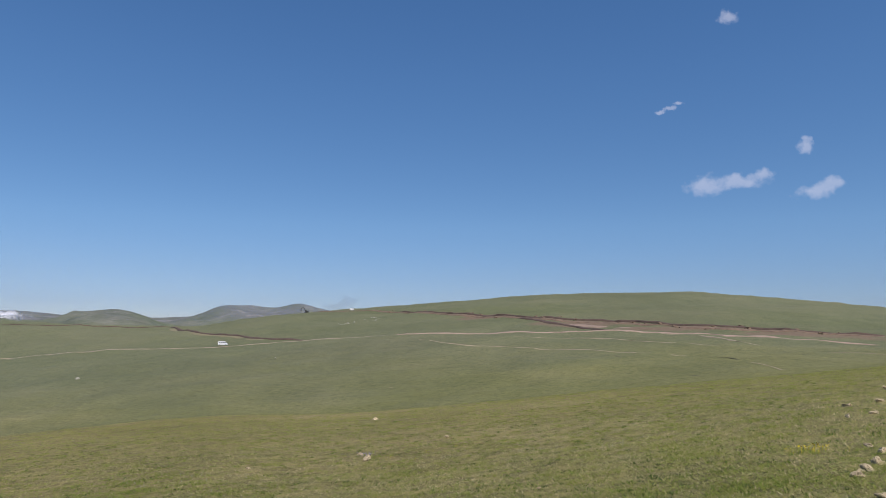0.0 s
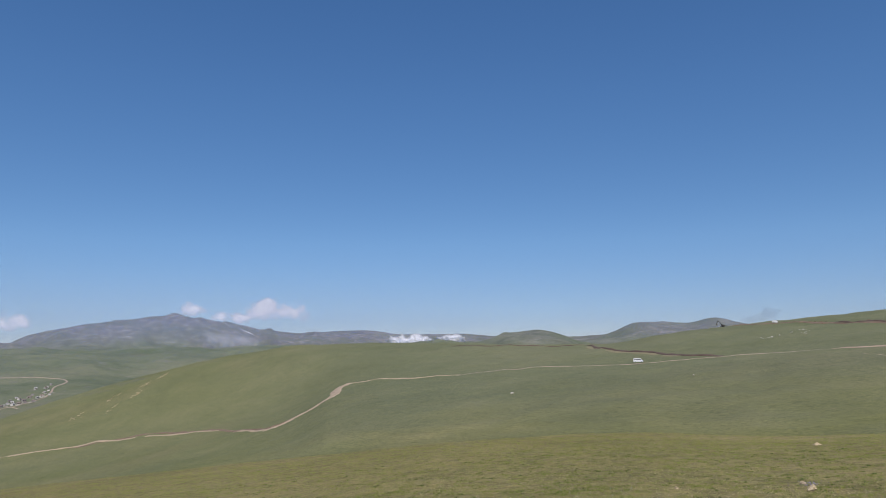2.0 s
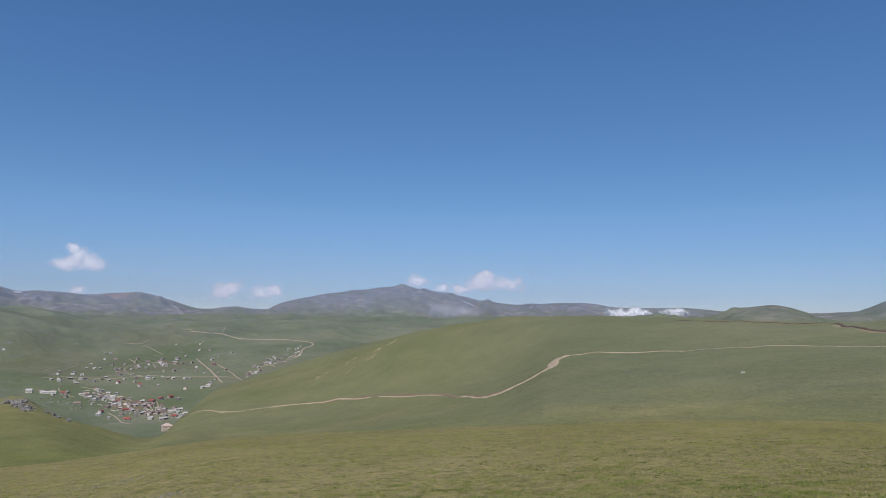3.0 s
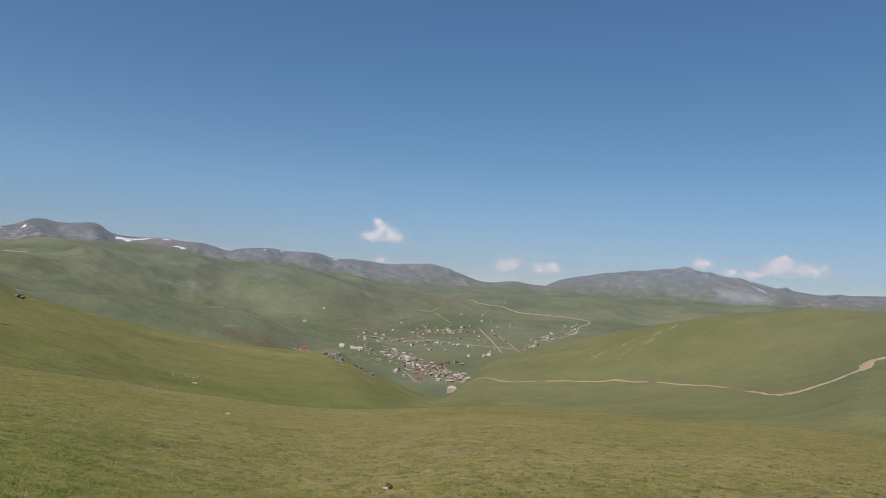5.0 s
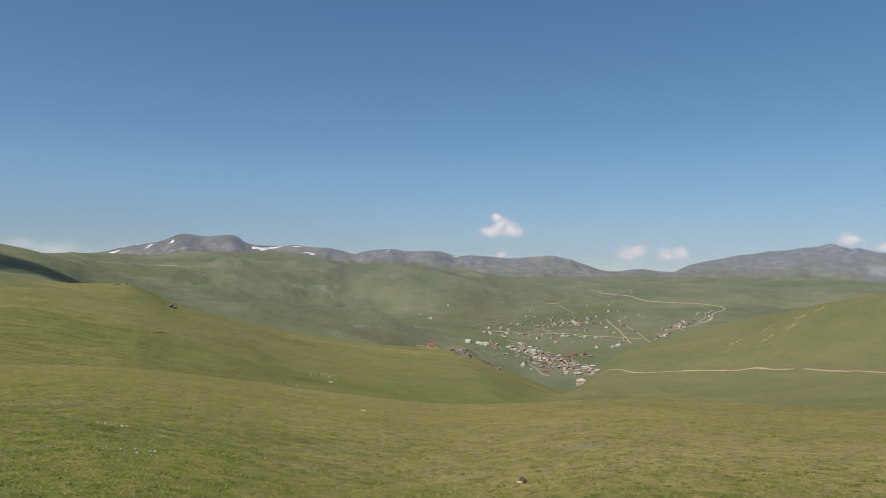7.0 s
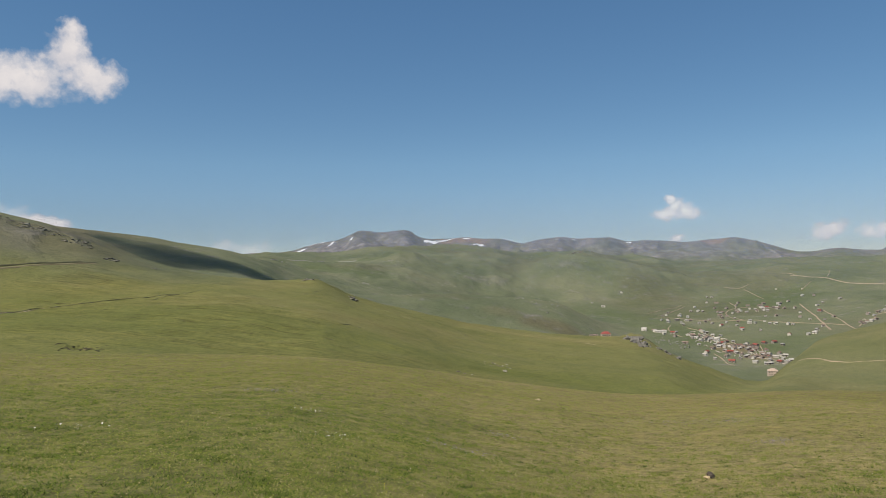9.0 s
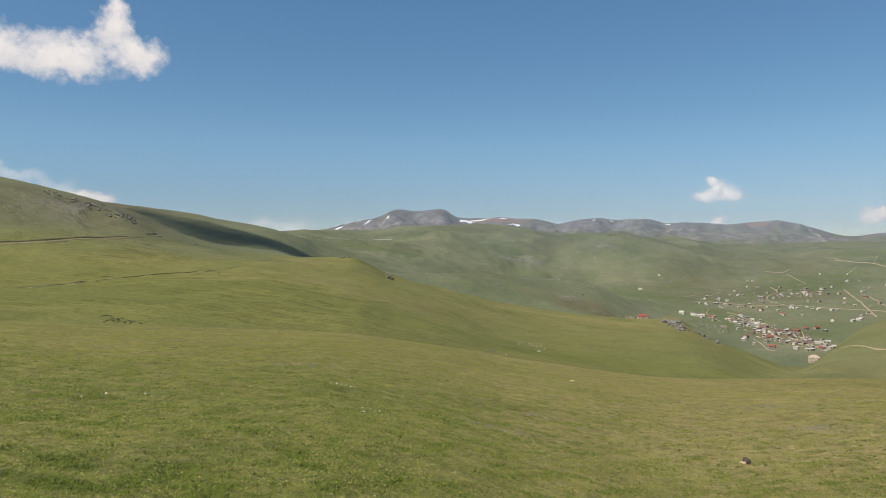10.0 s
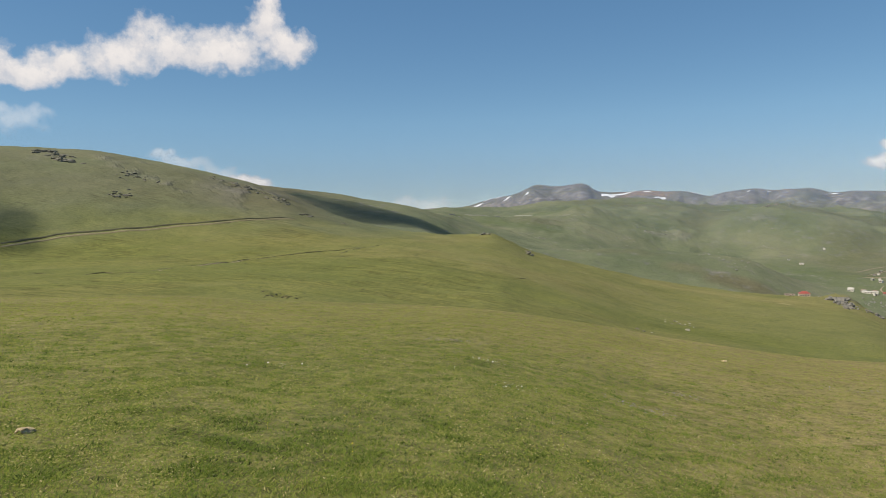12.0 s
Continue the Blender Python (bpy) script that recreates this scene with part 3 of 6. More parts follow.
# ---- roads and tracks, laid on the ground ----
def strip(name, knots, width, mat, label, kind="structure", category="road", ragged=0.25, lift=0.08, heap=0.0, broken=0.0):
    """A band along (azimuth, distance) knots, draped over the ground."""
    pts = np.array([(-math.sin(radians(a)) * d, math.cos(radians(a)) * d) for a, d in knots])
    s = np.concatenate([[0], np.cumsum(np.hypot(*np.diff(pts, axis=0).T))])
    q = np.linspace(0, s[-1], max(8, int(s[-1] / 3.0)))
    if len(pts) > 2:
        x, y = smooth_curve(s, pts[:, 0], q), smooth_curve(s, pts[:, 1], q)
    else:
        x, y = np.interp(q, s, pts[:, 0]), np.interp(q, s, pts[:, 1])
    tx, ty = np.gradient(x), np.gradient(y)
    length = np.hypot(tx, ty)
    nx, ny = -ty / length, tx / length
    wob = value_noise(q / 9.0, q * 0 + 3.5, 61) * ragged
    across = np.linspace(-0.5, 0.5, 7)
    edge = 1 + ragged * value_noise(q / 4.0, q * 0 + 8.5, 62)
    px = x[:, None] + nx[:, None] * (across[None] * edge[:, None] + wob[:, None] * 0.4) * width
    py = y[:, None] + ny[:, None] * (across[None] * edge[:, None] + wob[:, None] * 0.4) * width
    heap = heap * np.clip(np.minimum(q, q[-1] - q) / 8.0, 0, 1)[:, None]
    rim = (np.abs(across) < 0.45)[None]
    pz = ground_at(px, py) + np.where(rim, lift + np.hypot(px, py) * 0.0003, -0.12) + heap * np.clip(1.6 - 3.2 * np.abs(across), 0, 1)[None] * (0.65 + 0.5 * value_noise(q / 5.0, q * 0 + 1.5, 63))[:, None]
    if broken:                        # sinks under the turf in places and at both ends
        fade = np.minimum(q, q[-1] - q) / max(q[-1], 1) * 3
        shown = value_noise(q / 7.0, q * 0 + 5.5, 64) + np.clip(fade, 0, 1) * 1.2 - 0.8
        pz = pz - (broken * np.clip(0.5 - shown, 0, 1.5))[:, None] - 0.35 * broken * np.clip(value_noise(px / 2.0, py / 2.0, 65), 0, 1)
    verts = np.stack([px, py, pz], -1).reshape(-1, 3)
    faces = [(a * 7 + b, a * 7 + b + 1, a * 7 + b + 8, a * 7 + b + 7) for a in range(len(q) - 1) for b in range(6)]
    me = bpy.data.meshes.new(name)
    me.from_pydata(verts.tolist(), [], faces)
    me.materials.append(mat)
    me.update()
    if me.polygons[0].normal.z < 0:
        me.flip_normals()
    return tagged(new(name, me), label, category, kind=kind)


strip("dirt_road", [(-32.0, 268), (-26.0, 278), (-22.9, 285), (-18.6, 294), (-13.3, 299), (-9.3, 300), (-2.9, 310), (3.9, 331)], 3.8, pink_mat, "broad pale dirt road across the green hillside", ragged=0.9, heap=0.15, broken=0.05)
strip("dirt_road", [(-17.1, 294), (-18.9, 286), (-20.7, 265), (-22.4, 248), (-24.5, 226)], 1.6, faint_mat, "pale dirt spur leaving the hillside road", ragged=0.9, heap=0.05, broken=0.12)
strip("dirt_road", [(3.9, 332), (11.1, 351), (18.1, 354), (24.6, 373), (31.6, 401)], 1.7, lane_mat, "pale dirt road across the green hillside", ragged=0.9, heap=0.08, broken=0.14)
strip("cut_bank", [(39.9, 437), (40.9, 424), (41.6, 388), (42.4, 366), (43.4, 360), (45.0, 362), (46.0, 362), (47.4, 380), (49.0, 412), (51.5, 468), (54.8, 519), (60.9, 568)], 3.2, soil_mat, "reddish dug earth bank above a winding road", category="earth bank", ragged=0.7, heap=0.35, broken=0.3)
for knots, width, gaps in (([(31.4, 402), (35.6, 419), (38.8, 432), (40.1, 435), (41.05, 417)], 2.2, 0.12), ([(40.1, 436), (41.0, 420), (41.4, 384), (42.2, 366), (43.4, 359), (44.6, 359), (45.6, 355), (46.6, 360)], 6.2, 0.0),
                           ([(46.4, 357), (48.2, 392), (50.2, 440), (52.4, 478), (55.2, 514)], 2.7, 0.06), ([(55.9, 522), (58.0, 550), (60.6, 565), (63.8, 570)], 2.9, 0.04), ([(63.5, 570), (67.4, 583), (69.7, 645)], 2.3, 0.2)):
    strip("dirt_road", knots, width, road_mat, "pale dirt road winding down the green hillside", ragged=0.3 if width > 4 else 0.8, heap=0.12, broken=gaps)
strip("dirt_road", [(21.5, 520), (19.5, 439), (16.1, 397), (13.3, 362), (11.1, 352)], 6.0, track_mat, "worn grassy track below a dug earth bank", ragged=0.6, broken=0.3)
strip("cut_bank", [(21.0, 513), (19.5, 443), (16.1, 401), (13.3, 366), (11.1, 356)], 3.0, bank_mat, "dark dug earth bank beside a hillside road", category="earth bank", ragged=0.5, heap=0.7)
strip("dirt_road", [(32.0, 560), (28.9, 528), (24.4, 531), (21.2, 515)], 1.6, bank_mat, "thin dark earth track along the hill crest", ragged=0.6, heap=0.3)
strip("dirt_road", [(10.2, 559), (6.6, 510), (3.7, 468), (-0.7, 418), (-5.1, 384), (-9.3, 353), (-13.4, 340), (-17.2, 326), (-20.7, 314), (-26.0, 308), (-32.0, 308)], 4.5, soil_mat, "freshly dug reddish earth road below the hilltop", ragged=0.7, heap=0.3)
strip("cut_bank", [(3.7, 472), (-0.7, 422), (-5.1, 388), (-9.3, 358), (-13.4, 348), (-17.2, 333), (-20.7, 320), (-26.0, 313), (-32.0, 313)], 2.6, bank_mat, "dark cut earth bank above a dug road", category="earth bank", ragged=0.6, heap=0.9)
strip("dirt_road", [(-6.0, 377), (-8.5, 347), (-11.0, 324), (-13.3, 302)], 3.2, bank_mat, "dark dug earth track between two roads", ragged=0.5, heap=0.5)
strip("earthworks", [(-7.5, 356), (-10.0, 338), (-13.0, 324), (-16.0, 314), (-19.0, 308)], 9, scar_mat, "broad reddish scar of freshly dug earth", category="bare ground", ragged=0.6, heap=0.1, broken=0.5)
strip("dirt_road", [(2.4, 300), (1.7, 295), (-0.7, 273), (-5.1, 258), (-9.3, 238), (-13.3, 221), (-17.1, 207), (-19.1, 202)], 1.1, faint_mat, "faint pale wheel track across the pasture", ragged=0.9, lift=0.04, broken=0.1)
strip("dirt_road", [(-5.1, 288), (-9.3, 279), (-13.3, 269), (-17.1, 246), (-21.7, 221)], 1.1, faint_mat, "faint pale wheel track across the pasture", ragged=0.9, lift=0.04, broken=0.1)
strip("dirt_road", [(142.8, 354), (139.4, 366), (133.8, 375), (127.7, 389), (122.5, 415)], 2.4, track_mat, "grassy track cut along the hill slope", heap=0.35)
strip("dirt_road", [(134.2, 206), (133.2, 212), (131.9, 220), (129.9, 227), (127.8, 243), (124.8, 268), (121.2, 288), (118.1, 309), (115.3, 339)], 0.9, step_mat, "narrow trodden path across the hill slope", ragged=0.95, heap=0.10, broken=0.16)
strip("dirt_road", [(133.9, 202), (131.9, 216), (129.9, 223), (127.8, 239), (124.8, 263), (121.2, 283)], 0.9, faint_mat, "narrow trodden path across the hill slope", ragged=0.95, heap=0.02, broken=0.22)
for knots in ([(138.3, 204), (137.2, 211), (136.3, 214), (135.0, 208)], [(136.4, 205), (135.1, 204), (133.4, 208)], [(141.6, 224), (140.6, 226), (139.6, 223)], [(132.0, 226), (130.6, 228)], [(126.0, 276), (124.0, 284)], [(119.5, 262), (117.8, 268)]):
    strip("erosion_step", knots, 0.6, step_mat, "dark eroded step in the grass slope", category="bare ground", ragged=0.95, heap=0.2, lift=0.02, broken=0.2)
strip("village_road", [(69.85, 1750), (68.73, 1720), (67.42, 1656), (67.03, 1627), (65.79, 1594), (63.53, 1576), (61.71, 1536), (60.86, 1505), (60.54, 1448), (60.76, 1400), (61.25, 1375), (61.48, 1315), (61.84, 1258)], 3.4, lane_mat, "pale dirt road above the village", ragged=0.6)
strip("village_road", [(70.4, 1790), (69.6, 1752)], 2.0, lane_mat, "pale dirt road above the village", ragged=0.6)
for knots, width in (([(61.84, 1258), (62.53, 1230), (63.56, 1203), (64.16, 1197), (64.77, 1151), (65.38, 1115), (65.65, 1084)], 2.2), ([(64.2, 1210), (63.75, 1194), (63.42, 1178)], 2.6),
                     ([(67.78, 1272), (67.0, 1188), (66.31, 1111), (65.85, 1066)], 1.8), ([(69.29, 1367), (68.77, 1286), (68.18, 1201), (67.52, 1099), (67.35, 1068)], 2.6),
                     ([(79.55, 1205), (78.3, 1219), (76.11, 1203), (73.53, 1199), (71.44, 1183), (68.19, 1147), (66.31, 1107)], 1.6), ([(74.02, 1432), (73.6, 1347), (74.16, 1317), (74.29, 1279), (73.87, 1230), (73.11, 1201)], 1.9),
                     ([(77.08, 1111), (76.34, 1095), (75.69, 1061), (74.62, 1021), (73.73, 995), (73.65, 951), (74.08, 929), (74.64, 936)], 1.7), ([(75.2, 917), (74.69, 882), (74.18, 839), (73.76, 832)], 1.7),
                     ([(71.97, 976), (71.89, 929), (72.4, 903), (73.15, 903)], 1.6), ([(71.69, 890), (71.07, 877), (70.17, 867)], 1.5), ([(78.31, 1126), (78.49, 1087), (78.23, 1051), (77.44, 1026)], 1.6),
                     ([(79.3, 1230), (78.4, 1293), (77.3, 1394)], 1.8)):
    strip("village_road", knots, width, lane_mat, "pale dirt lane through the village", ragged=0.6)
strip("village_road", [(74.4, 1612), (73.5, 1609), (72.7, 1655)], 1.8, lane_mat, "pale dirt lane above the village", ragged=0.6)
strip("village_road", [(73.0, 1591), (72.3, 1533), (71.7, 1469)], 1.4, lane_mat, "pale dirt lane above the village", ragged=0.6)
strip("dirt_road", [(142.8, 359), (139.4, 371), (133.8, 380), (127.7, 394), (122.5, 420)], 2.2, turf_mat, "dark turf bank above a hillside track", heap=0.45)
for knots in ([(110.2, 1355), (109.59, 1372), (109.1, 1445)], [(108.69, 1480), (107.73, 1486), (106.76, 1497)], [(106.25, 1536), (104.97, 1736), (103.23, 1682)]):
    strip("stony_line", knots, 3.4, wall_rubble, "pale stony line across the far green slope", category="bare ground", ragged=0.9, lift=0.3, heap=0.6)
strip("stony_line", [(85.2, 487), (84.6, 486), (83.9, 486)], 3.0, streak_mat, "pale worn strip on the grassy spur", category="bare ground", ragged=0.9, broken=0.2)
strip("mountain_track", [(71.7, 3900), (71.5, 3800), (71.1, 3440), (70.8, 3270)], 7.0, wall_rubble, "pale track up a stony mountainside", ragged=0.7, lift=0.6)
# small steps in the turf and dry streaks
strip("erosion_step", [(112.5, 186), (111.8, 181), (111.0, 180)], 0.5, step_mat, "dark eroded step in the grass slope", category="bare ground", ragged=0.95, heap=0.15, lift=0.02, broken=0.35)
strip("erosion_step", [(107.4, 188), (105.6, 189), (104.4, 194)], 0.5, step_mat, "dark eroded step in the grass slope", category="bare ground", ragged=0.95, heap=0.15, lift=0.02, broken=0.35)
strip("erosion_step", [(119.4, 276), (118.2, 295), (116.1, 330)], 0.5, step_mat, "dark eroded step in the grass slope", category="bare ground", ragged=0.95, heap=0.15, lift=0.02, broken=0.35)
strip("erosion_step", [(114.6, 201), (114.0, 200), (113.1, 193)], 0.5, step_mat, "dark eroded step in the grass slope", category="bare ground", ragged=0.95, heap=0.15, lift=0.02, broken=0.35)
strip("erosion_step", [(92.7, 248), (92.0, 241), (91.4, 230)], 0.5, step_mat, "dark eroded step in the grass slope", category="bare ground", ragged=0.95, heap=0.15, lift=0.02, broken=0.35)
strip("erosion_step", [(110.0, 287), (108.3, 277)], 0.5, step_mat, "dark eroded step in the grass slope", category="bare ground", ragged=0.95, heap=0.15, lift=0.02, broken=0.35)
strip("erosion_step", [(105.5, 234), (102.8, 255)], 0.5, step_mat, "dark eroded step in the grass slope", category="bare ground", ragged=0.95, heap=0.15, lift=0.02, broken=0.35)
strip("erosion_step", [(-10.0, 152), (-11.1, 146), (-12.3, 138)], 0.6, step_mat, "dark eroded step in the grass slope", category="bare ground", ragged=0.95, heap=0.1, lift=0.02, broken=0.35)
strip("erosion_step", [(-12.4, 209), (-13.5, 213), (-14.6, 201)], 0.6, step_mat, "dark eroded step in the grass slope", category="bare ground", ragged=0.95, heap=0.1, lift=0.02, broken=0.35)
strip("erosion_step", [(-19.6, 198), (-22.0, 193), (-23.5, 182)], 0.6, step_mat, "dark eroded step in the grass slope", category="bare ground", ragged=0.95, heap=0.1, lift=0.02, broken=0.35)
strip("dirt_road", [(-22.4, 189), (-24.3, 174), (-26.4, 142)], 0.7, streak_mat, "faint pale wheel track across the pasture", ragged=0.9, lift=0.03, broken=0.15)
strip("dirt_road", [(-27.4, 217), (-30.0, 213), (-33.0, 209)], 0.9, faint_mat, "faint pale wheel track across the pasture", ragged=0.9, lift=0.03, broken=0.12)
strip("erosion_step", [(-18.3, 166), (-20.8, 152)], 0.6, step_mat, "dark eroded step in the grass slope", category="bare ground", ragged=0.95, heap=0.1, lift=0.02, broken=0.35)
strip("dry_streak", [(8.7, 195), (6.0, 193), (2.0, 184), (-1.9, 181)], 1.0, streak_mat, "pale dry streak worn into the pasture", category="bare ground", ragged=0.95, lift=0.02, broken=0.6)
strip("dry_streak", [(21.3, 203), (20.2, 203), (19.1, 203)], 1.0, streak_mat, "pale dry streak worn into the pasture", category="bare ground", ragged=0.95, lift=0.02, broken=0.6)
strip("dry_streak", [(16.9, 209), (14.0, 206)], 1.0, streak_mat, "pale dry streak worn into the pasture", category="bare ground", ragged=0.95, lift=0.02, broken=0.6)
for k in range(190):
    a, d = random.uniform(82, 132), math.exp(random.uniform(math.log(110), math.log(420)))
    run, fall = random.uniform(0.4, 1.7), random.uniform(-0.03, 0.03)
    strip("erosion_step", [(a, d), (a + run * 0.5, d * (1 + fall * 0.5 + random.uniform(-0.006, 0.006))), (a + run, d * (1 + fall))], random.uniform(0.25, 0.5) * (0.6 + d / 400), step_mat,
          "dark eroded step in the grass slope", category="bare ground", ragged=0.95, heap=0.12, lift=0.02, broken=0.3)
for lane in ([(80.0, 1274), (78.7, 1347), (77.5, 1409)], [(73.7, 1307), (73.0, 1352), (71.7, 1350), (70.7, 1315)], [(67.5, 1678), (67.3, 1809)],
             [(69.2, 1548), (68.5, 1634)], [(74.5, 1005), (73.8, 978), (73.7, 954), (74.0, 937), (74.5, 937)], [(72.4, 916), (71.8, 890), (70.8, 873), (70.2, 867)]):
    strip("village_road", lane, 1.5, lane_mat, "narrow pale dirt lane in the village", ragged=0.6)


# ---- helpers for things ----
def part(name, bm, mat, parent, label=""):
    me = bpy.data.meshes.new(name)
    bm.normal_update()
    bm.to_mesh(me)
    bm.free()
    me.materials.append(mat)
    ob = new(name, me)
    ob.parent = parent
    return tagged(ob, label)


def box(bm, size, centre, bevel=0.0):
    made = bmesh.ops.create_cube(bm, size=1.0, matrix=Matrix.LocRotScale(centre, None, size))
    if bevel:
        edges = list({e for v in made["verts"] for e in v.link_edges})
        bmesh.ops.bevel(bm, geom=edges, offset=bevel, segments=1, affect="EDGES")
    return made


def solid(bm, outline, depth, axis="y"):
    """A prism: an outline of (a, z) points drawn out along an axis, about its middle."""
    rings = []
    for side in (-depth / 2, depth / 2):
        rings.append([bm.verts.new((a, side, z) if axis == "y" else (side, a, z)) for a, z in outline])
    n = len(outline)
    bm.faces.new(rings[0])
    bm.faces.new(rings[1][::-1])
    for k in range(n):
        bm.faces.new((rings[0][k], rings[1][k], rings[1][(k + 1) % n], rings[0][(k + 1) % n]))
    bmesh.ops.recalc_face_normals(bm, faces=bm.faces)


def facing(place, turn=0.0):
    """A pose at a place, with its y axis pointing away from the hilltop, then turned."""
    return pose(*place, 0, 0, math.degrees(math.atan2(-place[0], place[1])) + turn)


# ---- the village ----
wall_white = surface("limewash", (0.54, 0.51, 0.45), 0.9, 0.18, 0.6, 0.3, 0, 0.4)
wall_stone = surface("rubble_wall", (0.30, 0.27, 0.24), 0.95, 0.35, 1.2, 0.6, 0, 0.4)
wall_pale = surface("pale_rubble", (0.46, 0.42, 0.36), 0.95, 0.3, 0.8, 0.5)
wall_pink = surface("pink_plaster", (0.50, 0.41, 0.34), 0.9, 0.15, 0.6, 0.3)
roof_red = surface("red_sheet_roof", (0.28, 0.07, 0.05), 0.55, 0.25, 0.5, 0.2, 0, 0.4)
roof_brown = surface("brown_sheet_roof", (0.22, 0.125, 0.095), 0.7, 0.3, 0.5, 0.3, 0, 0.4)
roof_rust = surface("rusted_sheet_roof", (0.25, 0.19, 0.15), 0.75, 0.4, 0.5, 0.3, 0, 0.4)
roof_zinc = surface("zinc_sheet_roof", (0.48, 0.455, 0.41), 0.65, 0.22, 0.4, 0.2, 0.2, 0.5)
roof_pale = surface("pale_tile_roof", (0.46, 0.36, 0.29), 0.8, 0.2, 0.6, 0.3)
door_mat = surface("brown_door", (0.10, 0.06, 0.035), 0.7)
glass_mat = surface("dark_window_glass", (0.03, 0.035, 0.045), 0.12, 0.2, 1.0, 0.0)


def make_house(name, size, walls, roof, kind="gable", label="", rows=1):
    """A house with its base at the origin: wall, roof, door, windows, chimney."""
    w, d, h = (c * 1.12 for c in size) if size[0] < 7 else size
    home = new(name)
    bm = bmesh.new()
    rise = {"gable": 0.28 * d, "hip": 0.30 * d, "shed": 0.16 * d}[kind]
    foot = -2.2
    if kind == "gable":
        solid(bm, [(-d / 2, foot), (d / 2, foot), (d / 2, h), (0, h + rise), (-d / 2, h)], w, "x")
    elif kind == "shed":
        solid(bm, [(-d / 2, foot), (d / 2, foot), (d / 2, h + rise), (-d / 2, h)], w, "x")
    else:
        box(bm, (w, d, h - foot), (0, 0, (h + foot) / 2))
    part("wall", bm, walls, home)
    bm = bmesh.new()
    o, t = 0.28, 0.14
    if kind == "gable":
        e, drop = d / 2 + o, rise * o / (d / 2)
        solid(bm, [(-e, h - drop), (0, h + rise), (e, h - drop), (e, h - drop + t), (0, h + rise + t), (-e, h - drop + t)], w + 2 * o, "x")
    elif kind == "shed":
        drop = rise * o / d
        solid(bm, [(-d / 2 - o, h - drop), (d / 2 + o, h + rise + drop), (d / 2 + o, h + rise + drop + t), (-d / 2 - o, h - drop + t)], w + 2 * o, "x")
    else:
        a, b, r = w / 2 + o, d / 2 + o, max(0.2, w / 2 - d * 0.42)
        low = [bm.verts.new(p) for p in ((-a, -b, h), (a, -b, h), (a, b, h), (-a, b, h))]
        top = [bm.verts.new((-r, 0, h + rise)), bm.verts.new((r, 0, h + rise))]
        bm.faces.new(low[::-1])
        for f in ((low[0], low[1], top[1], top[0]), (low[1], low[2], top[1]), (low[2], low[3], top[0], top[1]), (low[3], low[0], top[0])):
            bm.faces.new(f)
    part("roof", bm, roof, home)
    bm = bmesh.new()
    box(bm, (0.9, 0.12, min(2.0, h - 0.1)), (w * 0.08, -d / 2 - 0.02, min(2.0, h - 0.1) / 2))
    part("door", bm, door_mat, home)
    for row in range(rows):
        for x in (-0.34, -0.14, 0.32):
            bm = bmesh.new()
            box(bm, (0.8, 0.1, 0.8), (w * x, -d / 2 - 0.02, 1.25 + 2.4 * row))
            part("window", bm, glass_mat, home)
    if kind != "shed":
        bm = bmesh.new()
        box(bm, (0.6, 0.6, 1.4), (w * 0.28, d * 0.1, h + rise * 0.9), 0.04)
        part("chimney", bm, wall_stone, home)
    return tagged(home, label, "house", "village houses")


def settle(az, dist, turn=0.0):
    return facing(spot(az, dist), turn)


KINDS = {
    "long": [make_house("house", (6.4, 3.4, 1.8), wall_stone, roof_rust, "gable", "long low stone house with rusted metal roof"),
             make_house("house", (5.8, 3.2, 1.7), wall_white, roof_zinc, "gable", "long low whitewashed house with grey roof"),
             make_house("house", (6.0, 3.4, 1.8), wall_stone, roof_brown, "gable", "long stone byre with dull brown roof")],
    "red": [make_house("house", (5.0, 3.8, 2.1), wall_white, roof_red, "gable", "low whitewashed village house with red sheet-metal roof"),
            make_house("house", (6.2, 3.7, 2.0), wall_stone, roof_red, "gable", "long stone village house with weathered red roof")],
    "pale": [make_house("house", (4.0, 3.4, 2.0), wall_white, roof_zinc, "gable", "small whitewashed village house with grey metal roof"),
             make_house("house", (3.7, 3.0, 1.8), wall_stone, roof_zinc, "shed", "small stone hut with pale lean-to metal roof"),
             make_house("house", (4.0, 3.4, 2.0), wall_white, roof_rust, "gable", "whitewashed village house with rusted brown roof"),
             make_house("house", (3.4, 2.7, 1.7), wall_white, roof_zinc, "shed", "pale flat-roofed outbuilding with metal roof"),
             make_house("house", (4.2, 3.5, 2.1), wall_stone, roof_rust, "hip", "stone village house with brown hipped roof")],
}
used = set()


def house_on(kind, az, dist):
    proto = random.choice(KINDS[kind])
    m = settle(az, dist, random.choice((0, 90, 180, 35, -40, 60)) + random.uniform(-18, 18))
    if proto.name in used:
        copy_thing(proto, m)
    else:
        used.add(proto.name)
        proto.matrix_basis = m


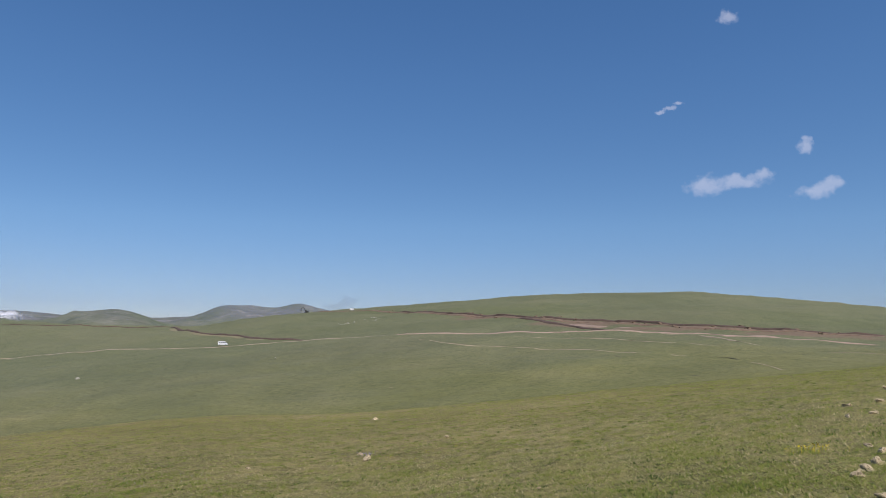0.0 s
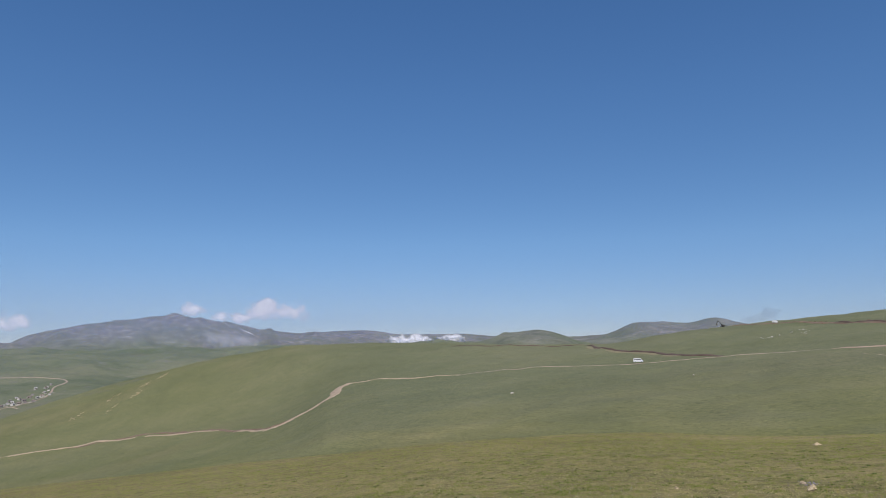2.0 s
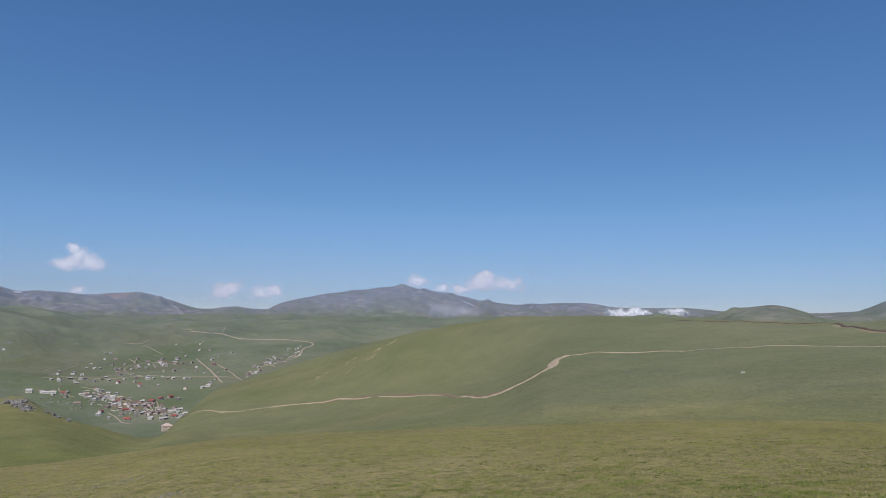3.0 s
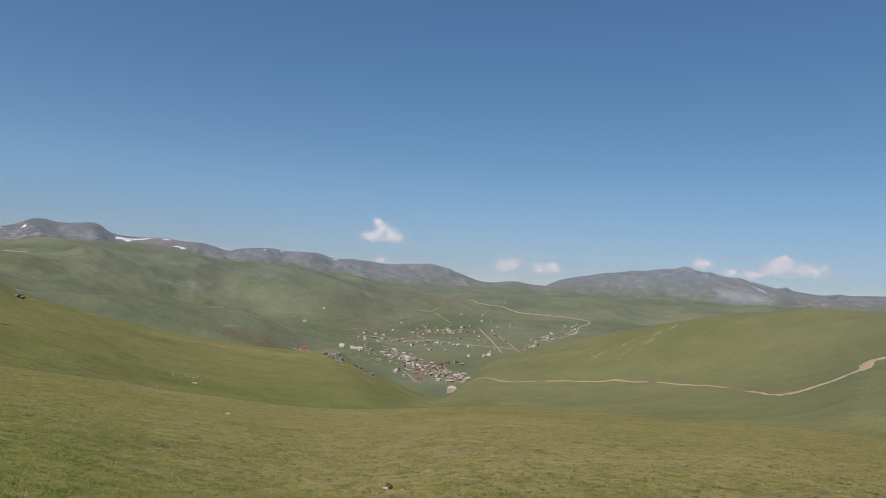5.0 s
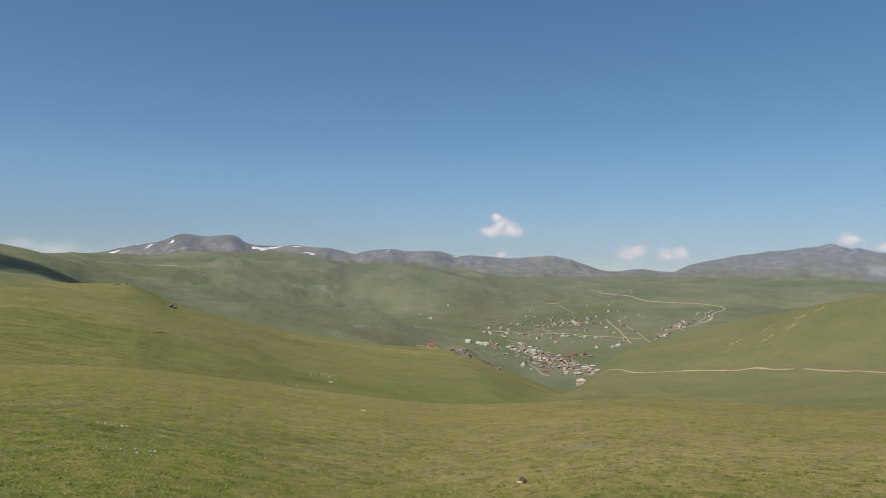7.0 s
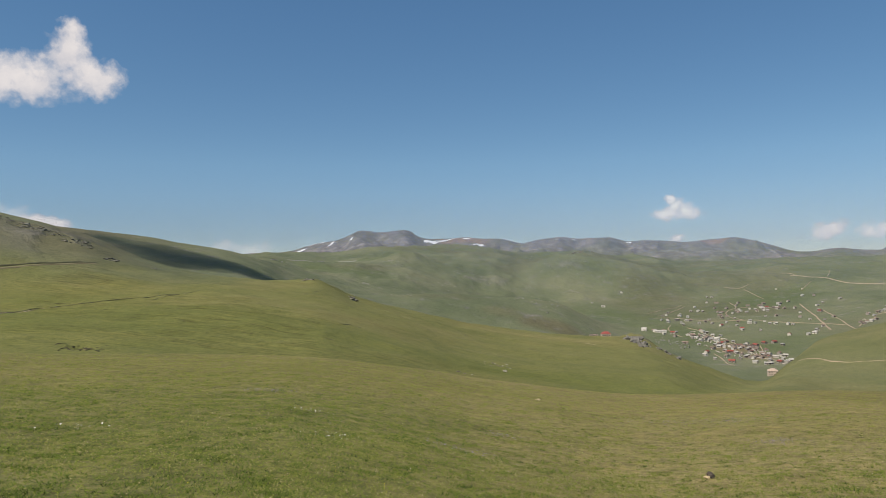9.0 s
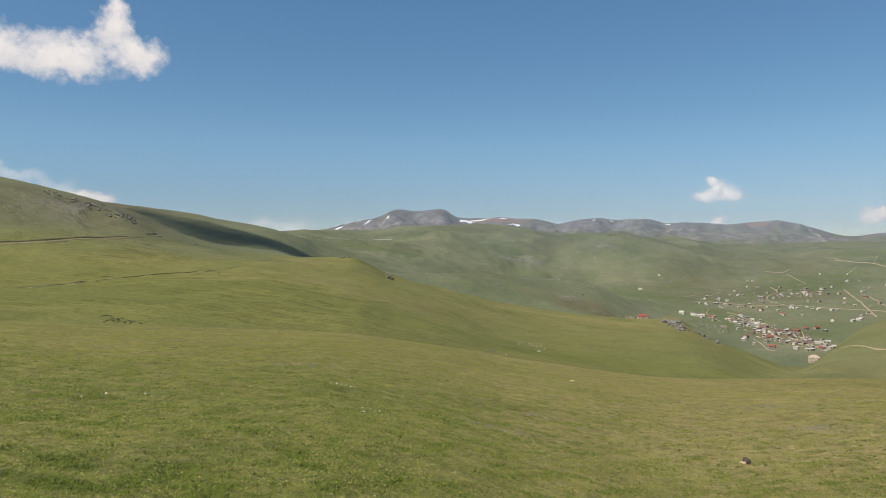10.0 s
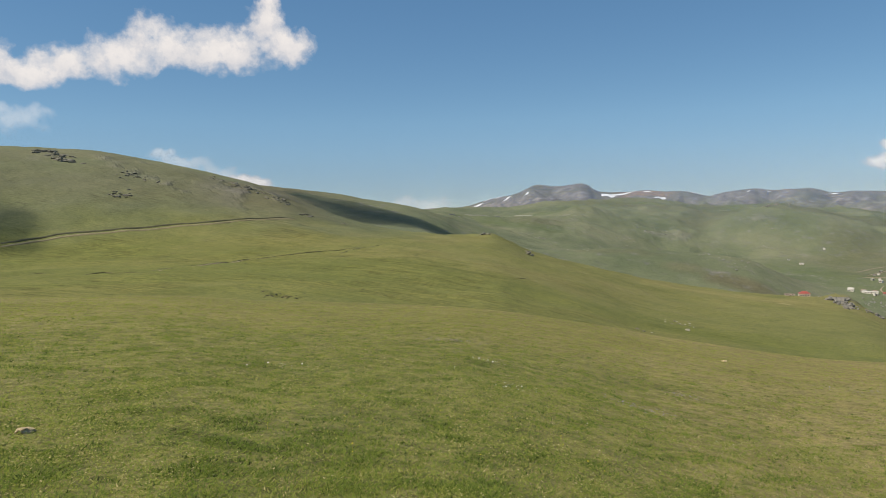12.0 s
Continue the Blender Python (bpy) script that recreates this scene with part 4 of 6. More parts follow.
RED_HOUSES = [(75.72, 920), (73.97, 855), (70.67, 854), (71.72, 988), (71.05, 994), (74.58, 990), (74.09, 928), (78.20, 1047), (72.31, 974), (68.00, 1260), (70.03, 1054), (76.12, 1088), (73.23, 1105), (71.49, 1332), (74.66, 1138)]
STREET = [(79.51, 1057), (78.85, 1058), (76.98, 1040), (76.20, 1040), (75.98, 1080), (75.70, 1072), (75.29, 1048), (74.73, 1046), (75.85, 1018), (75.43, 1018), (74.99, 1024), (77.27, 968), (73.85, 1002), (73.45, 975), (72.91, 989), (72.71, 968), (70.49, 978), (72.45, 945), (73.39, 881), (75.17, 875), (72.85, 902), (72.58, 886), (72.32, 860), (71.59, 940), (71.92, 917), (71.60, 844), (71.34, 870), (71.27, 848), (70.18, 861), (72.25, 896), (74.33, 1002), (76.28, 970), (76.69, 1038), (75.86, 897), (74.34, 892), (73.79, 951), (73.18, 961)]
UPPER = [(78.48, 1160), (77.75, 1189), (78.99, 1178), (76.87, 1189), (76.23, 1165), (75.77, 1186), (75.31, 1170), (73.46, 1179), (73.57, 1132), (73.17, 1098), (72.69, 1157), (72.29, 1156), (71.31, 1146), (70.92, 1147), (70.09, 1147), (69.77, 1144), (71.94, 1092), (68.22, 1076), (68.37, 1053), (68.78, 1046), (67.73, 1177), (67.15, 1194), (69.30, 1211), (69.63, 1319), (68.18, 1335), (67.81, 1360), (75.13, 1345), (74.27, 1341), (73.59, 1374), (72.77, 1369), (71.95, 1363), (70.84, 1327), (72.15, 1293), (70.88, 1233), (71.60, 1231), (74.58, 1293), (74.85, 1300)]
HIGHER = [(73.83, 1281), (73.28, 1301), (75.94, 1316), (76.29, 1322), (76.81, 1324), (77.60, 1271), (77.63, 1246), (78.62, 1248), (78.88, 1235), (75.61, 1509), (75.29, 1510), (74.96, 1433), (75.65, 1443), (73.70, 1215), (74.58, 1228), (76.53, 1377), (69.12, 1482), (68.38, 1474), (66.75, 1392), (70.83, 1589), (84.25, 1399), (83.40, 1363), (81.97, 1512)]
ROADSIDE = [(61.5, 1400), (61.68, 1375), (61.83, 1365), (61.65, 1335), (61.87, 1308), (61.55, 1281), (62.05, 1270), (62.44, 1370), (62.6, 1291), (62.31, 1260), (62.78, 1267), (62.53, 1226), (63.12, 1244), (63.37, 1260), (63.55, 1277), (63.78, 1242),
            (63.93, 1256), (64.04, 1226), (64.27, 1217), (64.46, 1206), (63.75, 1215), (63.38, 1218), (63.01, 1222), (64.69, 1176), (64.99, 1197), (65.07, 1190), (65.15, 1124), (65.31, 1108), (64.85, 1128), (64.58, 1140), (65.5, 1118), (66.71, 1396), (68.11, 1276), (69.11, 1562), (68.31, 1058)]
for az, dist in RED_HOUSES:
    house_on("red", az, dist)
for quarter in (STREET, UPPER, HIGHER, ROADSIDE):
    for az, dist in quarter:
        house_on(random.choice(("pale", "pale", "pale", "long", "long") if dist < 1100 else ("pale", "pale", "pale", "pale", "long")), az, dist)
MAIN_STREET = [(79.0, 1052), (76.3, 1040), (75.0, 1010), (74.0, 960), (72.6, 915), (71.4, 885), (70.3, 866)]
def street_spot(lane, wide, deep):
    k = random.uniform(0, len(lane) - 1.001)
    (a0, d0), (a1, d1), f = lane[int(k)], lane[int(k) + 1], k % 1
    return a0 + (a1 - a0) * f + random.gauss(0, wide), d0 + (d1 - d0) * f + random.gauss(0, deep)


for k in range(62):
    house_on(random.choice(("pale", "pale", "long")), *street_spot(MAIN_STREET, 0.45, 22))
for k in range(26):
    house_on(random.choice(("pale", "pale", "pale", "long")), *street_spot([(78.5, 1190), (76.0, 1230), (74.0, 1300), (71.5, 1335), (70.5, 1310)], 0.5, 34))
for k in range(14):
    house_on("pale", random.uniform(66.5, 78.5), random.uniform(1100, 1420))
big_house = make_house("house", (9.5, 8.0, 4.8), wall_pink, roof_pale, "hip", "two-storey pink plastered house with pale hipped roof", 2)
big_house.matrix_basis = settle(71.2, 758, 8)
red_house = make_house("house", (8.0, 6.0, 2.7), wall_pink, roof_red, "hip", "lone house with bright red roof on a grassy spur")
red_house.matrix_basis = settle(83.25, 634, 10)
shed = make_house("house", (7.2, 3.0, 0.9), wall_pale, roof_rust, "shed", "low stone shed beside a lone red-roofed house")
shed.matrix_basis = settle(84.2, 634, 0)
hall = make_house("house", (7.0, 5.5, 3.2), wall_white, roof_zinc, "gable", "small white house above rocky outcrop")
hall.matrix_basis = settle(80.3, 1058, -10)
terrace = make_house("house", (17.0, 4.0, 2.1), wall_white, roof_zinc, "gable", "long row of white buildings along village lane")
terrace.matrix_basis = settle(79.1, 1048, -6)


# ---- field walls in the village ----
for k in range(44):
    (az, dist), run = street_spot(MAIN_STREET, 0.6, 26), random.uniform(-0.7, 0.7)
    strip("stone_wall", [(az, dist), (az + run * 0.5, dist + random.uniform(-12, 12)), (az + run, dist + random.uniform(-18, 18))], 0.9, wall_pale,
          "low pale rubble wall round a village yard", kind="", category="wall", ragged=0.4, lift=0.05, heap=1.0)


for k in range(26):
    (az, dist), run = street_spot([(61.6, 1330), (62.4, 1245), (63.6, 1215), (64.3, 1205), (65.2, 1125)], 0.25, 12), random.uniform(-0.35, 0.35)
    strip("stone_wall", [(az, dist), (az + run * 0.5, dist + random.uniform(-8, 8)), (az + run, dist + random.uniform(-12, 12))], 0.9, wall_pale,
          "low pale rubble wall round a village yard", kind="", category="wall", ragged=0.4, lift=0.05, heap=1.0)


# ---- vehicles and works on the ridge ----
van_paint = surface("white_van_paint", (0.80, 0.80, 0.78), 0.35, 0.06, 1.0, 0.0)
tyre_mat = surface("tyre_rubber", (0.03, 0.03, 0.03), 0.9)
steel_mat = surface("hub_steel", (0.45, 0.45, 0.45), 0.4, 0.1, 4.0, 0.1, 0.8)
digger_paint = surface("dark_machine_paint", (0.07, 0.06, 0.045), 0.6, 0.3, 1.0, 0.2)
lamp_red = surface("red_lamp", (0.4, 0.02, 0.02), 0.3, 0.1)


def cylinder(bm, radius, depth, centre, axis="y", segments=20):
    turn = {"y": Euler((radians(90), 0, 0)), "x": Euler((0, radians(90), 0)), "z": Euler((0, 0, 0))}[axis]
    bmesh.ops.create_cone(bm, cap_ends=True, segments=segments, radius1=radius, radius2=radius, depth=depth,
                          matrix=Matrix.LocRotScale(centre, turn, None))


def make_minibus(label, length=5.8):
    bus = new("minibus")
    h, w = 2.5, 2.0
    bm = bmesh.new()
    L = length / 2
    solid(bm, [(-L, 0.45), (L - 0.1, 0.4), (L, 0.9), (L - 0.35, 1.25), (L - 1.2, h - 0.25), (L - 1.6, h), (-L + 0.25, h), (-L, h - 0.25)], w)
    bmesh.ops.bevel(bm, geom=list(bm.edges), offset=0.08, segments=2, affect="EDGES")
    body = part("body", bm, van_paint, bus)
    for side in (-1, 1):
        x = -L + 0.5
        for wide in (1.0, 1.1, 1.1, 0.7):
            bm = bmesh.new()
            box(bm, (wide * 0.9, 0.05, 0.5), (x + wide / 2, side * (w / 2 + 0.01), 1.8), 0.02)
            part("window", bm, glass_mat, body)
            x += wide + 0.12
        for wx in (-L + 1.1, L - 1.1):
            bm = bmesh.new()
            cylinder(bm, 0.36, 0.24, (wx, side * (w / 2 - 0.1), 0.36))
            wheel = part("wheel", bm, tyre_mat, bus)
            bm = bmesh.new()
            cylinder(bm, 0.2, 0.06, (wx, side * (w / 2 + 0.02), 0.36))
            part("rim", bm, steel_mat, wheel)
    bm = bmesh.new()
    solid(bm, [(L - 0.38, 1.32), (L - 1.12, h - 0.32), (L - 1.06, h - 0.3), (L - 0.32, 1.34)], w - 0.3)
    part("windscreen", bm, glass_mat, body)
    for side in (-1, 1):
        bm = bmesh.new()
        box(bm, (0.06, 0.3, 0.2), (L + 0.0, side * 0.7, 0.85), 0.02)
        part("headlight", bm, steel_mat, body)
        bm = bmesh.new()
        box(bm, (0.05, 0.15, 0.4), (-L, side * 0.85, 1.1), 0.02)
        part("tail_light", bm, lamp_red, body)
    bm = bmesh.new()
    box(bm, (0.15, w - 0.1, 0.22), (L, 0, 0.5), 0.03)
    part("bumper", bm, tyre_mat, bus)
    return tagged(bus, label, "van", "white vans")


def lift(m, up):
    return Matrix.Translation((0, 0, up)) @ m


van = make_minibus("white minibus on a pale dirt hillside road")
van.matrix_basis = lift(settle(17.3, 356, -2), 0.38) @ Matrix.Scale(0.78, 4)
van_far = make_minibus("white minibus parked beside earthworks on the ridge", 5.4)
van_far.matrix_basis = lift(settle(7.4, 522, 4), 0.5) @ Matrix.Scale(0.62, 4)


def make_excavator():
    digger = new("excavator")
    for side in (-1, 1):
        bm = bmesh.new()
        solid(bm, [(-2.0, 0.1), (2.0, 0.1), (2.3, 0.5), (2.0, 0.95), (-2.0, 0.95), (-2.3, 0.5)], 0.6)
        bmesh.ops.translate(bm, verts=bm.verts, vec=(0, side * 1.2, 0))
        part("track", bm, tyre_mat, digger)
    bm = bmesh.new()
    cylinder(bm, 0.9, 0.4, (0, 0, 1.05), "z")
    part("turntable", bm, digger_paint, digger)
    bm = bmesh.new()
    box(bm, (3.6, 2.6, 1.1), (-0.6, 0, 1.8), 0.12)
    house = part("engine_house", bm, digger_paint, digger)
    bm = bmesh.new()
    solid(bm, [(-0.2, 1.4), (1.4, 1.4), (1.4, 2.2), (1.0, 3.2), (-0.2, 3.2)], 1.1)
    bmesh.ops.translate(bm, verts=bm.verts, vec=(0, 0.75, 0))
    cab = part("cab", bm, digger_paint, digger)
    bm = bmesh.new()
    box(bm, (1.0, 0.06, 0.9), (0.5, 1.32, 2.55), 0.02)
    part("window", bm, glass_mat, cab)
    bm = bmesh.new()
    solid(bm, [(1.0, 1.6), (1.4, 1.5), (3.4, 5.6), (5.3, 6.6), (5.2, 7.0), (3.1, 6.1)], 0.45)
    bmesh.ops.translate(bm, verts=bm.verts, vec=(0, -0.3, 0))
    part("boom", bm, digger_paint, digger)
    bm = bmesh.new()
    solid(bm, [(5.0, 7.3), (5.5, 7.1), (6.9, 3.4), (6.5, 3.3)], 0.4)
    bmesh.ops.translate(bm, verts=bm.verts, vec=(0, -0.3, 0))
    part("stick", bm, digger_paint, digger)
    bm = bmesh.new()
    solid(bm, [(6.4, 3.4), (7.1, 3.4), (7.0, 2.4), (6.2, 2.0), (5.6, 2.5)], 1.1)
    bmesh.ops.translate(bm, verts=bm.verts, vec=(0, -0.3, 0))
    part("bucket", bm, digger_paint, digger)
    return tagged(digger, "dark excavator with raised boom on the ridge", "excavator")


digger = make_excavator()
digger.matrix_basis = settle(11.0, 580, 160) @ Matrix.Scale(0.72, 4)


# ---- rocks ----
def rock_mesh(name, size, seed, flat=0.7, rough=0.35, detail=2):
    bm = bmesh.new()
    bmesh.ops.create_icosphere(bm, subdivisions=detail, radius=1.0)
    off = Vector((seed * 3.7, seed * 1.3, seed * 2.1))
    for v in bm.verts:
        p = v.co.copy()
        n = noise.noise(p * 0.9 + off) * rough * 1.4 + noise.noise(p * 2.3 + off) * rough * 0.6
        q = Vector([round(c * 2.2) / 2.2 for c in p])
        v.co = (p * 0.75 + q * 0.25) * (1 + n)
        v.co.x, v.co.y, v.co.z = v.co.x * size, v.co.y * size * 0.8, v.co.z * size * flat
    me = bpy.data.meshes.new(name)
    bm.to_mesh(me)
    bm.free()
    return me


stone_pale = surface("pale_stone", (0.50, 0.40, 0.235), 0.9, 0.3, 6.0, 0.6)
stone_white = surface("bleached_stone", (0.42, 0.39, 0.31), 0.9, 0.3, 3.0, 0.6)
stone_dark = surface("dark_stone", (0.185, 0.165, 0.125), 0.92, 0.4, 6.0, 0.6)
BOULDERS = [rock_mesh("boulder", 1.0, s, 0.8, 0.6) for s in range(5)]
for me in BOULDERS:
    me.materials.append(rock_mat)
DARK = [rock_mesh("rock", 1.0, s + 9, 0.7, 0.6, 3) for s in range(4)]
for me in DARK:
    me.materials.append(stone_dark)
PALE = [rock_mesh("stone", 1.0, s + 17, 0.75, 0.6, 3) for s in range(5)]
for me in PALE:
    me.materials.append(stone_pale)


WHITE = [rock_mesh("stone", 1.0, s + 81, 0.7, 0.6, 2) for s in range(4)]
for me in WHITE:
    me.materials.append(stone_white)
CRAGGY = [rock_mesh("rock", 1.0, s + 71, 0.8, 0.7, 2) for s in range(5)]
for me in CRAGGY:
    me.materials.append(surface("crag_stone", (0.185, 0.175, 0.135), 0.92, 0.4, 2.0, 0.6))
GREY = [rock_mesh("boulder", 1.0, s + 61, 0.7, 0.6) for s in range(3)]
for me in GREY:
    me.materials.append(surface("grey_stone", (0.22, 0.215, 0.19), 0.9, 0.35, 3.0, 0.6))
CLODS = [rock_mesh("turf_clod", 1.0, s + 31, 0.7, 0.6) for s in range(3)]
for me in CLODS:
    me.materials.append(turf_mat)
# near block coloured dark all over to stand for its shaded face
SHADED_BLOCK = [rock_mesh("rock", 1.0, 44, 0.9, 0.5, 3)]
SHADED_BLOCK[0].materials.append(surface("block_shade_stone", (0.085, 0.068, 0.05), 0.9, 0.5, 7.0, 0.5))


def place_rock(name, meshes, az, dist, size, label, group, sink=0.25, tall=1.0):
    ob = new(name, random.choice(meshes))
    p = spot(az, dist)
    ob.location = (p.x, p.y, p.z + size * tall * (0.5 - sink))
    ob.rotation_euler = (random.uniform(-0.25, 0.25), random.uniform(-0.25, 0.25), random.uniform(0, 6.3))
    ob.scale = (size * random.uniform(0.8, 1.3), size * random.uniform(0.8, 1.2), size * tall * random.uniform(0.7, 1.1))
    return tagged(ob, label, "rock", group)


# boulders where the spur falls to the village
for az, dist, count, size in [(81.6, 612, 6, 1.7), (81.3, 600, 14, 2.6), (81.0, 575, 16, 2.6), (80.7, 550, 14, 2.2), (80.1, 525, 12, 1.6), (79.3, 545, 6, 1.0), (78.6, 562, 9, 1.7), (77.9, 566, 9, 1.6)]:
    for k in range(count):
        place_rock("boulder", BOULDERS, az + random.gauss(0, 0.32), dist + random.gauss(0, 14), size * random.uniform(0.25, 1.0),
                   "grey weathered boulder on the grassy spur", "spur boulders", 0.28, 1.0)
# dark crags on the hill and its knoll
CRAGS = [([(140.2, 632), (139.2, 590), (138.0, 545)], 46, 2.9, 0.4), ([(135.3, 513), (134.1, 520)], 14, 1.9, 0.2), ([(135.7, 451), (134.5, 453)], 18, 1.6, 0.2), ([(133.8, 530), (132.6, 494)], 12, 1.2, 0.3),
         ([(128.6, 570), (126.4, 526), (122.9, 471)], 60, 1.5, 0.5), ([(126.9, 535), (125.9, 520)], 24, 2.2, 0.3), ([(123.4, 484), (123.0, 478)], 8, 1.9, 0.2), ([(121.9, 447), (121.3, 444)], 8, 1.6, 0.2), ([(118.6, 455), (118.2, 455)], 3, 1.2, 0.3),
         ([(107.3, 478), (106.6, 470)], 10, 2.6, 0.2), ([(104.8, 560), (104.6, 556)], 4, 1.6, 0.1), ([(103.7, 448), (103.3, 446)], 6, 2.0, 0.12)]
for knots, count, size, wide in CRAGS:
    for k in range(count):
        f = random.uniform(0, len(knots) - 1.001)
        (a0, d0), (a1, d1) = knots[int(f)], knots[int(f) + 1]
        az, dist = a0 + (a1 - a0) * (f % 1) + random.gauss(0, wide), d0 + (d1 - d0) * (f % 1) + random.gauss(0, 7)
        ob = place_rock("rock", CRAGGY, az, dist, size * random.uniform(0.14, 0.62), "dark lichen-covered rock cropping out of the grass slope", "hill crags", 0.40, 0.8)
        ob.rotation_euler.z = radians(az + 12 + random.uniform(-30, 30))
        ob.scale.x *= 1.9
# rocks strewn over the far valley slopes
FAR = [(100.3, 1570, 14), (94.3, 1556, 18), (92.9, 1550, 16), (85.7, 1640, 14), (87.0, 1640, 10), (95.7, 1450, 10), (88.6, 1450, 8), (85.9, 1490, 8),
       (102.6, 1280, 8), (88.9, 2100, 10), (89.7, 985, 8), (87.4, 985, 10), (99.0, 975, 6), (104.0, 930, 5),
       (78.9, 968, 16), (77.9, 950, 18), (77.2, 962, 12), (78.4, 985, 10), (79.4, 990, 8)]
for az, dist, count in FAR:
    for k in range(count):
        place_rock("boulder", GREY, random.gauss(az, 0.45), random.gauss(dist, 18), random.uniform(0.6, 2.1) * (0.7 if dist < 1200 else 1.0),
                   "pale grey boulder on the far valley slope", "valley boulders")
# tors on the mountain top
for k in range(12):
    place_rock("boulder", BOULDERS, random.gauss(53.3, 0.35), 3985 + random.uniform(-25, 25), random.uniform(4, 7),
               "grey rocky tor on the mountain summit", "summit tors")
for k in range(16):
    place_rock("rock", DARK, random.choice((random.gauss(99.1, 0.25), random.uniform(98.8, 103.0))), 4262 + random.uniform(-12, 12), random.uniform(4, 9),
               "dark cliff rock along the mesa rim", "mesa cliffs", 0.35)
for k in range(14):
    place_rock("rock", DARK, random.gauss(85.3, 0.5), 1975 + random.gauss(0, 14), random.uniform(2, 5),
               "dark rock on a far green knoll", "knoll rocks", 0.3)
for az, dist in [(55.4, 688), (57.6, 645), (54.3, 700), (59.8, 662), (57.4, 690), (56.0, 660)]:
    for k in range(20):
        run = random.uniform(-1, 1)
        place_rock("stone", PALE, az + 0.45 * run, dist - 6 * run + random.gauss(0, 3.5), random.uniform(0.2, 0.75),
                   "pale weathered rock on a grassy hill flank", "flank rocks", 0.3, 0.5)
STONY_PATCH = (92.13, 238)
# clods thrown up along the dug road
EARTH = [rock_mesh("earth_clod", 1.0, s + 51, 0.7, 0.7) for s in range(3)]
for me in EARTH:
    me.materials.append(soil_mat)
for k in range(120):
    az, dist = street_spot([(10.2, 560), (3.7, 470), (-5.1, 385), (-13.4, 342), (-20.7, 316), (-30.0, 309)], 0.25, 3.5)
    place_rock("earth_clod", EARTH, az, dist, random.uniform(0.3, 1.1), "rough reddish clod beside a dug road", "road clods", 0.3, 0.8)
scarp_shade_mat = surface("painted_scarp_shade", (0.055, 0.042, 0.026), 0.97, 0.4, 0.5, 0.6)
# cracks and pale soil of the washed-out hollow, scarp shade painted as dark strips
for knots, wide, mat in (([(124.9, 147), (124.4, 150), (124.1, 147)], 0.9, scarp_shade_mat), ([(124.2, 150), (123.3, 151), (122.5, 149.5)], 0.6, scarp_shade_mat), ([(123.9, 146.5), (123.2, 145), (122.4, 146)], 0.5, scarp_shade_mat),
                         ([(123.0, 148), (122.0, 149)], 0.5, scarp_shade_mat), ([(123.7, 143.5), (122.9, 142.8)], 0.5, streak_mat), ([(122.6, 144), (121.8, 144.6)], 0.5, scarp_shade_mat), ([(123.6, 148.4), (122.8, 147.4)], 0.7, soil_mat), ([(125.3, 150), (124.9, 153), (124.0, 154.5)], 0.5, scarp_shade_mat), ([(122.2, 150), (121.6, 152)], 0.5, scarp_shade_mat), ([(124.6, 143), (123.8, 141.5)], 0.5, scarp_shade_mat)):
    strip("erosion_step", knots, wide * 0.7, mat, "crumbling edge of a washed-out hollow, its shade painted dark", category="bare ground", ragged=0.9, heap=0.3, lift=0.03, broken=0.12)
# turf clods edging the washed-out hollow, dark for the scarp's shade
for k in range(36):
    s = random.uniform(-1, 1)
    place_rock("turf_clod", CLODS, 123.7 + 1.3 * s, 141.0 + 12.0 * (1 - s * s) * random.choice((0.1, 0.6, 0.9, 1.0, 1.0)) + random.gauss(0, 0.5),
               random.uniform(0.10, 0.28), "dark clod of turf at an eroded hollow", "hollow clods", 0.3, 0.8)
for az, dist, size, kind in [(95.1, 181, 0.8, "d"), (94.6, 175, 0.5, "d"), (92.3, 246, 0.7, "d"), (91.3, 219, 1.0, "p"), (94.0, 178, 0.4, "p"),
                             (27.2, 276, 1.0, "p"), (13.3, 281, 0.7, "p"), (7.7, 412, 1.1, "p"), (7.2, 416, 1.0, "p"), (5.6, 430, 1.0, "p"), (6.4, 424, 0.8, "p")]:
    place_rock("stone" if kind == "p" else "rock", WHITE if kind == "p" else DARK, az, dist, size * 0.6,
               "pale stone lying in the pasture" if kind == "p" else "dark rock lying in the pasture", "pasture stones")
for k in range(18):
    place_rock("stone", WHITE, random.gauss(random.choice((8.1, 5.9, 5.5)), 0.28), random.gauss(418, 9), random.uniform(0.2, 0.5), "pale stone lying in the pasture", "pasture stones", 0.3, 0.7)
for k in range(22):
    place_rock("stone", random.choice((WHITE, DARK)), random.gauss(STONY_PATCH[0], 0.55), random.gauss(STONY_PATCH[1], 5.0), random.uniform(0.1, 0.35), "small stone in a worn patch of pasture", "worn patch stones", 0.35, 0.7)
# stones in the near grass
NEAR = [(5.91, 23.6, 0.26), (6.4, 25.4, 0.13), (-0.4, 28.5, 0.16), (-29.5, 18.8, 0.12), (-29.5, 22.5, 0.16), (-31.5, 22.8, 0.17), (-31.1, 19.4, 0.13),
        (-31.9, 29.3, 0.2), (-30.6, 13.4, 0.11), (-31.4, 12.7, 0.12), (-31.1, 11.5, 0.13), (-30.5, 11.0, 0.11), (-29.8, 10.6, 0.10), (-30.0, 10.9, 0.08), (-31.3, 9.0, 0.12),
        (5.3, 49.0, 0.25), (15.0, 22.9, 0.10), (-7.7, 12.7, 0.05), (88.7, 50.5, 0.22)]
for az, dist, size in NEAR:
    place_rock("stone", PALE, az, dist, size * 0.6, "pale rough stone half sunk in short grass", "near stones")
